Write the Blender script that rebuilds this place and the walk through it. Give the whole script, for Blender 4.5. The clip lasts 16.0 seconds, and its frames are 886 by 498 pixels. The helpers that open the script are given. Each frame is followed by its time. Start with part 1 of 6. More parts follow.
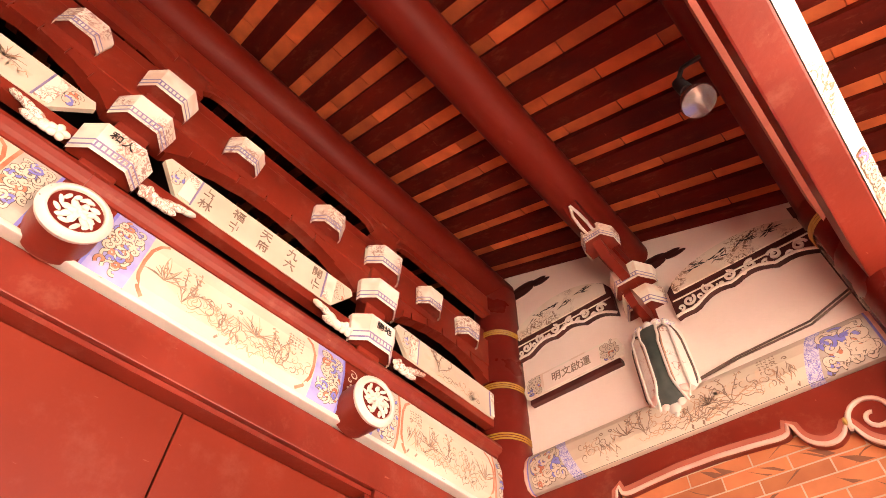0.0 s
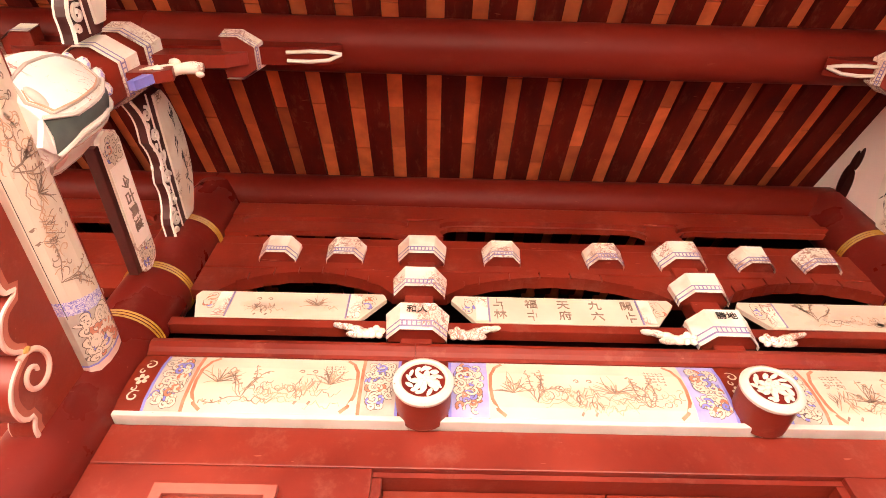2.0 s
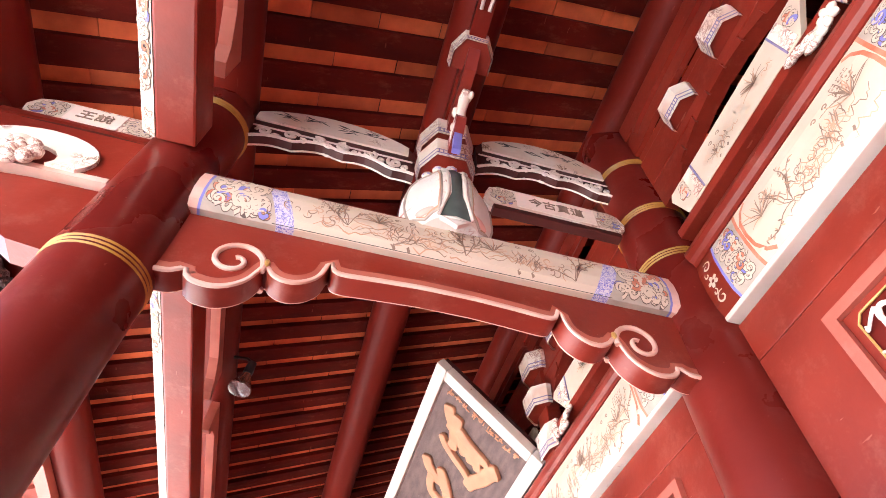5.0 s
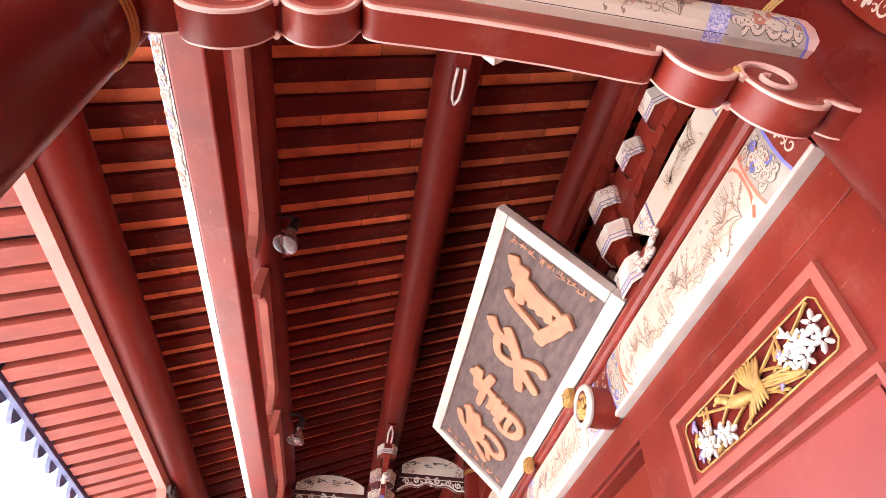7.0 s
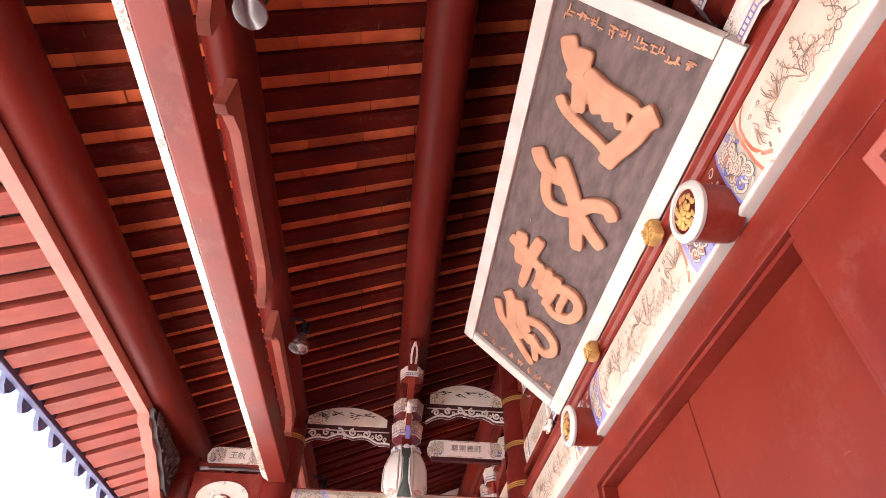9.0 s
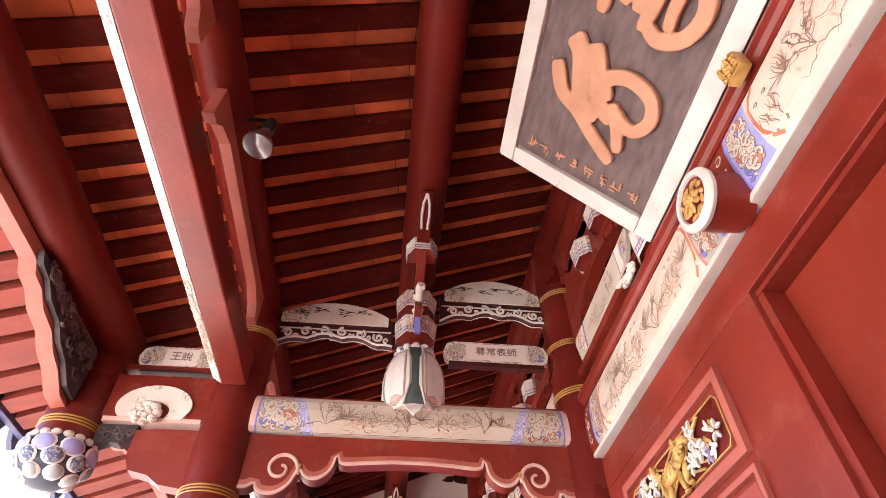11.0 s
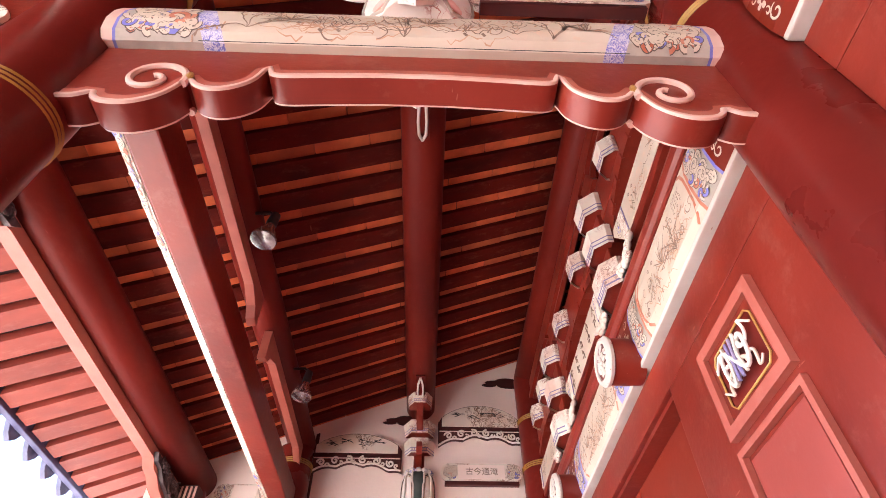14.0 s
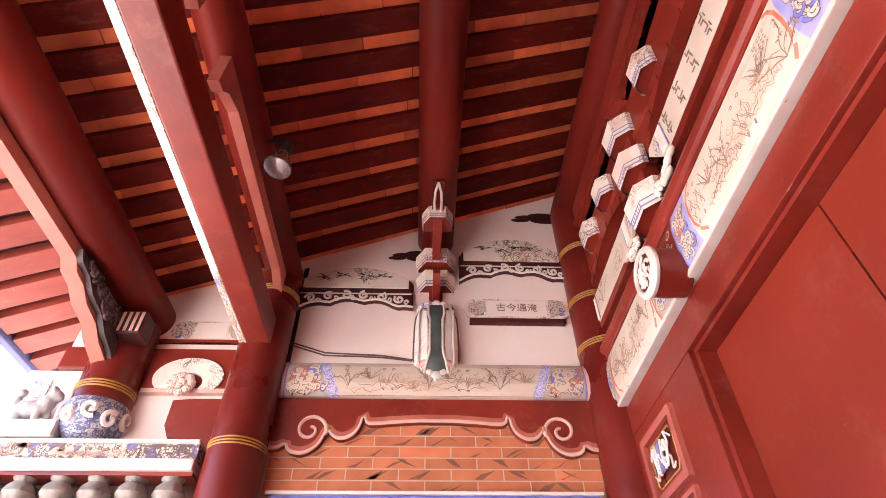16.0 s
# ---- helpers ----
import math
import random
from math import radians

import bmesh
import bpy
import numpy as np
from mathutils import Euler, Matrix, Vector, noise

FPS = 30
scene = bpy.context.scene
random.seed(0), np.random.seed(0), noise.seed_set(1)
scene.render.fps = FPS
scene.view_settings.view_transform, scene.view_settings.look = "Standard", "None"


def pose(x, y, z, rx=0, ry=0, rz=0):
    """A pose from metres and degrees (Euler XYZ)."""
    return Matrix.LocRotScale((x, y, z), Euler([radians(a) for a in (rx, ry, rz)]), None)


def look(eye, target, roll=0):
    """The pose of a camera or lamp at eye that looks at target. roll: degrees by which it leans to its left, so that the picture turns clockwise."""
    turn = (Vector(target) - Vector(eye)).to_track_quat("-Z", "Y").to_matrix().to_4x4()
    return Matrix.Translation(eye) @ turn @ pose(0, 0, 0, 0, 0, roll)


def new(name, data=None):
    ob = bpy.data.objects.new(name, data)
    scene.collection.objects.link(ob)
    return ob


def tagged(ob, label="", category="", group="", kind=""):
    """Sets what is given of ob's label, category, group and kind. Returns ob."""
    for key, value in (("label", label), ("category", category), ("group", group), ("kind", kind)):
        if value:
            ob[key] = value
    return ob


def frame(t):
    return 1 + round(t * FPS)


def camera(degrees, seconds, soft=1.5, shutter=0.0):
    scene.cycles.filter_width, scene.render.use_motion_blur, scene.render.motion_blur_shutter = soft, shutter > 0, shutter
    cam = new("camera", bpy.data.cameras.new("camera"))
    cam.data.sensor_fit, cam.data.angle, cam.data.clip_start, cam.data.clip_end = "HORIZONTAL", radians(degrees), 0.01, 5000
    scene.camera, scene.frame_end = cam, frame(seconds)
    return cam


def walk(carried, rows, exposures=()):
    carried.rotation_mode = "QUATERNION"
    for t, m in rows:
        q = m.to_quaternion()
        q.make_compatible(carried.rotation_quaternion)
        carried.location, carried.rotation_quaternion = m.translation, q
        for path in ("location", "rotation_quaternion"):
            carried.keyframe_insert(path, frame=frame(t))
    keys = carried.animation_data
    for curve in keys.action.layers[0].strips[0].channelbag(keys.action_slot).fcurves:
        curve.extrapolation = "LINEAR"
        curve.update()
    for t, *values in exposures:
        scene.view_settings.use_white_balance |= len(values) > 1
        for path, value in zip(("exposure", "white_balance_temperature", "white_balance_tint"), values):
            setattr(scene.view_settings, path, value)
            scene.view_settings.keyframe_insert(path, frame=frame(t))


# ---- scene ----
cam = camera(76.6, 16.0, soft=0.9)
PATH = [
    (0, (-0.353, 0.01, 1.597), (0.529, -0.898, 3.146), 2.2),
    (0.5, (-0.383, -0.009, 1.601), (0.635, -0.711, 3.173), 2.4),
    (1, (-0.385, -0.001, 1.611), (0.737, -0.459, 3.202), 1.6),
    (1.5, (-0.385, -0.006, 1.611), (0.789, -0.25, 3.212), 1.2),
    (2, (-0.368, 0.013, 1.599), (0.782, -0.005, 3.235), 0.6),
    (2.5, (-0.281, 0.066, 1.56), (0.807, 0.26, 3.227), -0.3),
    (3, (-0.244, 0.13, 1.562), (0.804, 0.519, 3.22), -2.5),
    (3.5, (-0.162, 0.131, 1.55), (0.703, 0.807, 3.222), -2.8),
    (4, (-0.076, 0.113, 1.538), (0.54, 1.008, 3.217), -1.3),
    (6.5, (0.03, 0.459, 1.505), (0.231, 1.795, 2.98), 0.5),
    (7, (0.065, 0.677, 1.508), (0.262, 2.059, 2.94), 1.3),
    (7.5, (0.124, 0.898, 1.506), (0.278, 2.299, 2.925), 1.6),
    (8, (0.177, 1.122, 1.51), (0.293, 2.563, 2.892), 1.4),
    (10.5, (0.149, 2.931, 1.545), (0.313, 4.304, 2.991), -0.8),
    (11, (0.169, 3.302, 1.53), (0.32, 4.665, 2.986), -0.6),
    (11.5, (0.214, 3.639, 1.533), (0.335, 5.001, 2.993), -0.5),
    (12, (0.277, 4.002, 1.512), (0.364, 5.37, 2.968), -0.8),
    (12.5, (0.376, 4.302, 1.512), (0.431, 5.665, 2.975), -0.7),
    (13, (0.452, 4.601, 1.51), (0.499, 5.948, 2.988), -0.5),
    (13.5, (0.398, 4.92, 1.509), (0.442, 6.259, 2.993), -0.3),
    (14, (0.341, 5.265, 1.497), (0.385, 6.601, 2.985), -0.1),
    (14.5, (0.288, 5.661, 1.509), (0.339, 6.996, 2.997), -0.0),
    (15, (0.189, 6.029, 1.488), (0.247, 7.381, 2.96), -0.5),
    (15.5, (0.148, 6.388, 1.483), (0.214, 7.779, 2.919), -0.6),
    (16, (0.224, 6.672, 1.492), (0.287, 8.116, 2.874), -0.7),
]
walk(cam, [(t, look(eye, target, roll)) for t, eye, target, roll in PATH],
     exposures=[(0.0, 3.22, 8700, 19), (1.5, 3.29, 8600, 19), (2.5, 3.35, 7500, 17), (4.0, 3.27, 6150, 9), (7.0, 3.08, 5850, 7), (10.5, 2.62, 6150, 10), (12.5, 2.82, 6100, 9), (14.5, 2.96, 6150, 12), (16.0, 3.00, 6200, 14)])
# ---- world, sun, exposure ----
world = bpy.data.worlds.new("world")
scene.world = world
world.use_nodes = True
wn = world.node_tree
sky = wn.nodes.new("ShaderNodeTexSky")
sky.sky_type = "NISHITA"
sky.sun_disc = False
sky.sun_elevation = radians(70)
sky.sun_rotation = radians(189.5)
wn.nodes["Background"].inputs[1].default_value = 0.15
wn.links.new(sky.outputs[0], wn.nodes["Background"].inputs[0])
sun = new("sun", bpy.data.lights.new("sun", "SUN"))
sun.data.energy, sun.data.angle, sun.data.color = 5.0, radians(0.6), (1.0, 0.94, 0.86)
sun.matrix_world = look((-0.6, -0.1, 10.0), (0, 3.5, 0))

# ---- plan, in metres ----
YC = 3.55                     # middle of the porch
XW = 1.18                     # face of the door wall
F1, F2 = 1.21, 5.89           # the two open frames
GA, GC = -2.14, 9.24          # faces of the end walls
XO = -0.60                    # outer columns
XM = 0.29                     # middle purlin
XE = -1.30                    # eave purlin


def roof_z(x):
    return 4.074 + 0.4 * (x - 0.18)


# ---- materials ----
def mat(name, color, rough=0.5, color2=None, scale=6.0, bump=0.15, fine=60.0, metal=0.0, wear=0.0, wear_color=(0.5, 0.3, 0.25), stretch=(1, 1, 1), random_tint=0.0):
    m = bpy.data.materials.new(name)
    m.use_nodes = True
    nt = m.node_tree
    N, L = nt.nodes, nt.links
    b = N["Principled BSDF"]
    b.inputs["Roughness"].default_value = rough
    b.inputs["Metallic"].default_value = metal
    tc = N.new("ShaderNodeTexCoord")
    mp = N.new("ShaderNodeMapping")
    mp.inputs["Scale"].default_value = stretch
    geo = N.new("ShaderNodeNewGeometry")
    L.new(geo.outputs["Position"], mp.inputs[0])
    n1 = N.new("ShaderNodeTexNoise")
    n1.inputs["Scale"].default_value = scale
    n1.inputs["Detail"].default_value = 6
    L.new(mp.outputs[0], n1.inputs[0])
    ramp = N.new("ShaderNodeValToRGB")
    c2 = color2 or tuple(c * 0.72 for c in color)
    ramp.color_ramp.elements[0].position, ramp.color_ramp.elements[1].position = 0.3, 0.68
    ramp.color_ramp.elements[0].color = (*c2, 1)
    ramp.color_ramp.elements[1].color = (*color, 1)
    L.new(n1.outputs[0], ramp.inputs[0])
    out = ramp.outputs[0]
    n2 = N.new("ShaderNodeTexNoise")
    n2.inputs["Scale"].default_value = fine
    n2.inputs["Detail"].default_value = 4
    L.new(mp.outputs[0], n2.inputs[0])
    if wear:
        mask = N.new("ShaderNodeValToRGB")
        n3 = N.new("ShaderNodeTexNoise")
        n3.inputs["Scale"].default_value = scale * 2.3
        n4 = N.new("ShaderNodeTexNoise")
        n4.inputs["Scale"].default_value = 38
        n4.inputs["Detail"].default_value = 3
        mp4 = N.new("ShaderNodeMapping")
        mp4.inputs["Scale"].default_value = (1.6, 0.30, 1.6)
        L.new(geo.outputs["Position"], mp4.inputs[0])
        L.new(mp4.outputs[0], n4.inputs[0])
        n3.inputs["Detail"].default_value = 9
        n3.inputs["Roughness"].default_value = 0.75
        L.new(mp.outputs[0], n3.inputs[0])
        mask.color_ramp.elements[0].position, mask.color_ramp.elements[1].position = (0.54, 0.74) if wear < 0.45 else (0.66, 0.70)
        mask.color_ramp.elements[1].color = (wear, wear, wear, 1)
        L.new(n3.outputs[0], mask.inputs[0])
        mx = N.new("ShaderNodeMix")
        mx.data_type = "RGBA"
        mx.inputs[7].default_value = (*wear_color, 1)
        scr = N.new("ShaderNodeValToRGB")
        scr.color_ramp.elements[0].position, scr.color_ramp.elements[1].position = 0.735, 0.75
        scr.color_ramp.elements[1].color = (min(1, wear * 1.6),) * 3 + (1,)
        L.new(n4.outputs[0], scr.inputs[0])
        lit = N.new("ShaderNodeMix")
        lit.data_type, lit.blend_type = "RGBA", "LIGHTEN"
        lit.inputs[0].default_value = 1.0
        L.new(mask.outputs[0], lit.inputs[6])
        L.new(scr.outputs[0], lit.inputs[7])
        L.new(lit.outputs[2], mx.inputs[0])
        L.new(out, mx.inputs[6])
        out = mx.outputs[2]
    if random_tint:
        oi = N.new("ShaderNodeObjectInfo")
        mr = N.new("ShaderNodeMapRange")
        mr.inputs[3].default_value, mr.inputs[4].default_value = 1 - random_tint, 1 + random_tint
        L.new(oi.outputs["Random"], mr.inputs[0])
        hs = N.new("ShaderNodeHueSaturation")
        L.new(mr.outputs[0], hs.inputs["Value"])
        L.new(out, hs.inputs["Color"])
        out = hs.outputs[0]
    L.new(out, b.inputs["Base Color"])
    bp = N.new("ShaderNodeBump")
    bp.inputs["Strength"].default_value = bump
    bp.inputs["Distance"].default_value = 0.004
    L.new(n2.outputs[0], bp.inputs["Height"])
    L.new(bp.outputs[0], b.inputs["Normal"])
    rr = N.new("ShaderNodeMapRange")
    rr.inputs[3].default_value, rr.inputs[4].default_value = max(0.05, rough - 0.12), min(1, rough + 0.15)
    L.new(n1.outputs[0], rr.inputs[0])
    L.new(rr.outputs[0], b.inputs["Roughness"])
    return m


def painted(name, base, ink, scale, width, wash=None, wash2=None, cover=0.5, wash_scale=5.0):
    """Paint with brush lines: bands of a warped noise drawn as ink, over soft colour washes."""
    m = bpy.data.materials.new(name)
    m.use_nodes = True
    nt = m.node_tree
    N, L = nt.nodes, nt.links
    b = N["Principled BSDF"]
    b.inputs["Roughness"].default_value = 0.55
    geo = N.new("ShaderNodeNewGeometry")
    pos = geo.outputs["Position"]

    def noise_at(s, d=3.0, dist=0.0):
        n = N.new("ShaderNodeTexNoise")
        n.inputs["Scale"].default_value = s
        n.inputs["Detail"].default_value = d
        n.inputs["Distortion"].default_value = dist
        L.new(pos, n.inputs[0])
        return n.outputs[0]

    def steps(src, stops):
        r = N.new("ShaderNodeValToRGB")
        el = r.color_ramp.elements
        el[0].position, el[0].color = stops[0][0], (*stops[0][1], 1)
        el[1].position, el[1].color = stops[-1][0], (*stops[-1][1], 1)
        for p, c in stops[1:-1]:
            e = el.new(p)
            e.color = (*c, 1)
        L.new(src, r.inputs[0])
        return r.outputs[0]

    def mix(fac, a, bb, mode="MIX"):
        x = N.new("ShaderNodeMix")
        x.data_type, x.blend_type = "RGBA", mode
        for sock, v in ((0, fac), (6, a), (7, bb)):
            if hasattr(v, "is_output"):
                L.new(v, x.inputs[sock])
            else:
                x.inputs[sock].default_value = (*v, 1) if sock else v
        return x.outputs[2]

    B, W0 = (0, 0, 0), (1, 1, 1)
    col = mix(steps(noise_at(7, 5), [(0.35, B), (0.7, (0.5,) * 3)]), base, tuple(c * 0.82 for c in base))
    if wash:
        col = mix(steps(noise_at(wash_scale, 2), [(0.5, B), (0.62, (0.8,) * 3)]), col, wash)
    if wash2:
        col = mix(steps(noise_at(wash_scale * 1.7, 1), [(0.56, B), (0.60, W0)]), col, wash2)
    line = steps(noise_at(scale, 4, 1.2), [(0.5 - 2 * width, B), (0.5 - width, W0), (0.5 + width, W0), (0.5 + 2 * width, B)])
    line2 = steps(noise_at(scale * 2.1, 3, 2.0), [(0.42 - 2 * width, B), (0.42 - width, W0), (0.42 + width, W0), (0.42 + 2 * width, B)])
    both = mix(1.0, line, line2, "LIGHTEN")
    area = steps(noise_at(4.2, 2), [(0.62 - 0.25 * cover, B), (0.68 - 0.25 * cover, W0)])
    fac = mix(1.0, both, area, "MULTIPLY")
    col = mix(fac, col, ink)
    L.new(col, b.inputs["Base Color"])
    return m


RED = mat("red_lacquer", (0.265, 0.027, 0.014), 0.36, (0.155, 0.014, 0.008), 3.0, 0.2, 45, wear=0.44, wear_color=(0.38, 0.135, 0.095))
RED_COL = mat("red_column_paint", (0.17, 0.016, 0.011), 0.28, (0.105, 0.009, 0.007), 2.5, 0.12, 40, wear=0.12, wear_color=(0.4, 0.18, 0.14))
RED_DOOR = mat("red_door_paint", (0.225, 0.024, 0.011), 0.42, (0.175, 0.018, 0.0085), 2.0, 0.1, 50, wear=0.10, wear_color=(0.5, 0.25, 0.18))
# dark red ornament paint; on recess boards and hall walls it paints in shade
RED_DARK = mat("dark_red_and_recess_shade", (0.055, 0.007, 0.006), 0.5, (0.03, 0.005, 0.004), 4.0, 0.2, 40)
RAFTER = mat("maroon_rafter_paint", (0.125, 0.0095, 0.005), 0.75, (0.065, 0.005, 0.003), 3.0, 0.25, 30, stretch=(0.6, 3, 3), wear=0.22, wear_color=(0.42, 0.15, 0.09), random_tint=0.14)
ROOF_TILE = mat("terracotta_roof_tile", (0.80, 0.185, 0.060), 0.75, (0.56, 0.105, 0.034), 9.0, 0.3, 40)
tn = ROOF_TILE.node_tree
tint = tn.nodes.new("ShaderNodeHueSaturation")
spread = tn.nodes.new("ShaderNodeMapRange")
spread.inputs["To Min"].default_value, spread.inputs["To Max"].default_value = 0.75, 1.3
island = tn.nodes.new("ShaderNodeNewGeometry")
base = tn.nodes["Principled BSDF"].inputs["Base Color"]
tn.links.new(island.outputs["Random Per Island"], spread.inputs["Value"])
tn.links.new(spread.outputs[0], tint.inputs["Value"])
tn.links.new(base.links[0].from_socket, tint.inputs["Color"])
tn.links.new(tint.outputs[0], base)
# deck red taken down to near black: shade between rafters is in the colour
DECK = mat("roof_boards_with_gap_shade", (0.03, 0.004, 0.003), 0.8, (0.016, 0.003, 0.003), 5.0, 0.3, 30)
PURLIN = mat("red_purlin_paint", (0.17, 0.0135, 0.0075), 0.45, (0.105, 0.008, 0.005), 3.0, 0.12, 40, stretch=(1, 0.4, 1), wear=0.1, wear_color=(0.36, 0.12, 0.08))
for glossy, level in ((RED_COL, 0.28), (PURLIN, 0.14), (RAFTER, 0.14), (RED_DOOR, 0.24)):
    glossy.node_tree.nodes["Principled BSDF"].inputs["Specular IOR Level"].default_value = level
PLASTER = mat("cream_plaster", (0.95, 0.80, 0.73), 0.8, (0.90, 0.73, 0.66), 2.2, 0.2, 60, wear=0.1, wear_color=(0.6, 0.44, 0.38))
WHITE = mat("white_trim_paint", (0.71, 0.64, 0.58), 0.5, (0.60, 0.50, 0.44), 6.0, 0.2, 60, wear=0.75, wear_color=(0.40, 0.13, 0.09))
PINK = mat("pale_pink_edge_paint", (0.78, 0.52, 0.44), 0.5, (0.66, 0.36, 0.29), 8.0, 0.1, 60)
PINK_FRAME = mat("salmon_frame_paint", (0.45, 0.115, 0.082), 0.45, (0.35, 0.078, 0.056), 5.0, 0.12, 50, wear=0.2, wear_color=(0.6, 0.3, 0.25))
# lacquer red made paler and pinker: the sheen on lower panels is painted in
PANEL_RED = mat("red_panel_paint_with_sheen", (0.36, 0.062, 0.047), 0.4, (0.28, 0.043, 0.032), 2.5, 0.12, 50, wear=0.12, wear_color=(0.55, 0.3, 0.25))
GOLD = mat("gold_paint", (0.66, 0.40, 0.12), 0.40, (0.40, 0.19, 0.05), 18.0, 0.4, 60, metal=0.15)
RING = mat("ochre_ring_paint", (0.42, 0.22, 0.03), 0.45, (0.32, 0.15, 0.02), 20, 0.1, 60)
BLUE = mat("violet_blue_paint", (0.17, 0.16, 0.55), 0.5, (0.24, 0.23, 0.6), 20, 0.1, 60)
GREEN = mat("dark_green_paint", (0.045, 0.06, 0.055), 0.45, (0.09, 0.11, 0.10), 12, 0.1, 60)
BLACK = mat("black_ink", (0.02, 0.015, 0.013), 0.5, (0.03, 0.02, 0.02), 12, 0.05, 60)
DARKCARVE = mat("dark_carved_wood", (0.035, 0.022, 0.024), 0.6, (0.06, 0.03, 0.03), 20, 0.5, 60, wear=0.25, wear_color=(0.3, 0.17, 0.12))
CARVE_EDGE = mat("worn_edge_of_dark_carving", (0.13, 0.08, 0.075), 0.5, (0.055, 0.035, 0.04), 24, 0.4, 60)
SLATE = mat("weathered_grey_board", (0.19, 0.12, 0.11), 0.7, (0.095, 0.058, 0.054), 9, 0.8, 50, stretch=(3, 1, 3), wear=0.7, wear_color=(0.30, 0.25, 0.23))
TAN = mat("tan_raised_letters", (0.60, 0.29, 0.165), 0.6, (0.48, 0.21, 0.115), 10, 0.2, 60)
BRICK = mat("orange_brick", (0.62, 0.20, 0.085), 0.8, (0.48, 0.14, 0.06), 9, 0.5, 50, random_tint=0.2)
BRICK_DARK = mat("burnt_brick_mark", (0.27, 0.10, 0.055), 0.8, (0.18, 0.07, 0.045), 9, 0.5, 50)
MORTAR = mat("pale_mortar", (0.62, 0.44, 0.34), 0.9, (0.5, 0.34, 0.26), 12, 0.4, 60)
STONE = mat("granite_paving", (0.52, 0.47, 0.42), 0.8, (0.43, 0.38, 0.34), 1.6, 0.4, 40)
FLOOR = mat("terracotta_floor_tiles", (0.25, 0.10, 0.06), 0.7, (0.18, 0.07, 0.045), 3, 0.3, 40)
METAL = mat("lamp_socket_black", (0.03, 0.03, 0.032), 0.4, (0.02, 0.02, 0.02), 20, 0.05, 60)
CHALK = mat("chalk_white_paint", (0.86, 0.78, 0.72), 0.55, (0.74, 0.62, 0.56), 14, 0.1, 60)
# real band paint on frame beams; on tie boards and eave beams, painted bounce light
SALMON = mat("salmon_band_and_bounce_light_paint", (0.50, 0.145, 0.10), 0.5, (0.38, 0.09, 0.06), 5.0, 0.12, 50)
GLAZE = mat("brown_grey_glazed_ceramic", (0.36, 0.31, 0.27), 0.3, (0.18, 0.14, 0.12), 22, 0.3, 40)
GREY = mat("grey_white_glaze", (0.55, 0.53, 0.50), 0.5, (0.35, 0.33, 0.33), 14, 0.5, 40)
CREAM_SOFT = painted("cream_ribbon_brushwork", (0.87, 0.77, 0.67), (0.25, 0.14, 0.09), 16, 0.014, (0.76, 0.58, 0.46), None, 0.45)
CREAM_CUP = painted("cream_block_linework", (0.87, 0.77, 0.67), (0.42, 0.22, 0.18), 22, 0.018, (0.78, 0.55, 0.45), None, 0.55, 9)
SCROLL = painted("scrollwork_paint", (0.78, 0.66, 0.52), (0.16, 0.09, 0.08), 20, 0.03, (0.42, 0.40, 0.36), (0.20, 0.18, 0.5), 1.6, 9)
SCROLL_BLUE = painted("blue_cloud_band", (0.22, 0.21, 0.58), (0.80, 0.72, 0.66), 26, 0.05, (0.42, 0.38, 0.66), None, 1.4, 12)
GLASSY = bpy.data.materials.new("frosted_lamp_glass")
GLASSY.use_nodes = True
_g = GLASSY.node_tree.nodes["Principled BSDF"]
_g.inputs["Base Color"].default_value = (0.55, 0.54, 0.53, 1)
_g.inputs["Metallic"].default_value = 0.75
_g.inputs["Roughness"].default_value = 0.22
_g.inputs["Coat Weight"].default_value = 0.6


# ---- mesh helpers ----
STUFF = ("colour_wash", "ink_drawing", "rust_drawing", "brush_outline", "brush_pale", "brush_blue", "brush_rust", "small_writing", "bamboo_leaves", "scroll", "scroll_carving")

def part(name, bm, material, parent=None, label="", smooth=False):
    me = bpy.data.meshes.new(name)
    bmesh.ops.recalc_face_normals(bm, faces=bm.faces[:])
    bm.to_mesh(me)
    bm.free()
    me.materials.append(material)
    if smooth:
        for p in me.polygons:
            p.use_smooth = True
        me.set_sharp_from_angle(angle=radians(40))
    ob = new(name, me)
    if parent:
        ob.parent = parent
    if label:
        ob["label"] = label
    if name in STUFF:
        ob["kind"] = "stuff"
    return ob


def empty(name, label, category, group="", kind="", at=(0, 0, 0)):
    ob = new(name)
    ob.location = at
    ob.empty_display_size = 0.1
    return tagged(ob, label, category, group, kind)


def box(x0, x1, y0, y1, z0, z1, bevel=0.0, bm=None):
    own = bm is None
    bm = bm or bmesh.new()
    vs = [bm.verts.new((x, y, z)) for x in (x0, x1) for y in (y0, y1) for z in (z0, z1)]
    for f in ((0, 1, 3, 2), (4, 6, 7, 5), (0, 4, 5, 1), (2, 3, 7, 6), (0, 2, 6, 4), (1, 5, 7, 3)):
        bm.faces.new([vs[i] for i in f])
    if bevel and own:
        bmesh.ops.bevel(bm, geom=bm.edges[:], offset=bevel, segments=2, affect="EDGES", profile=0.6)
    return bm


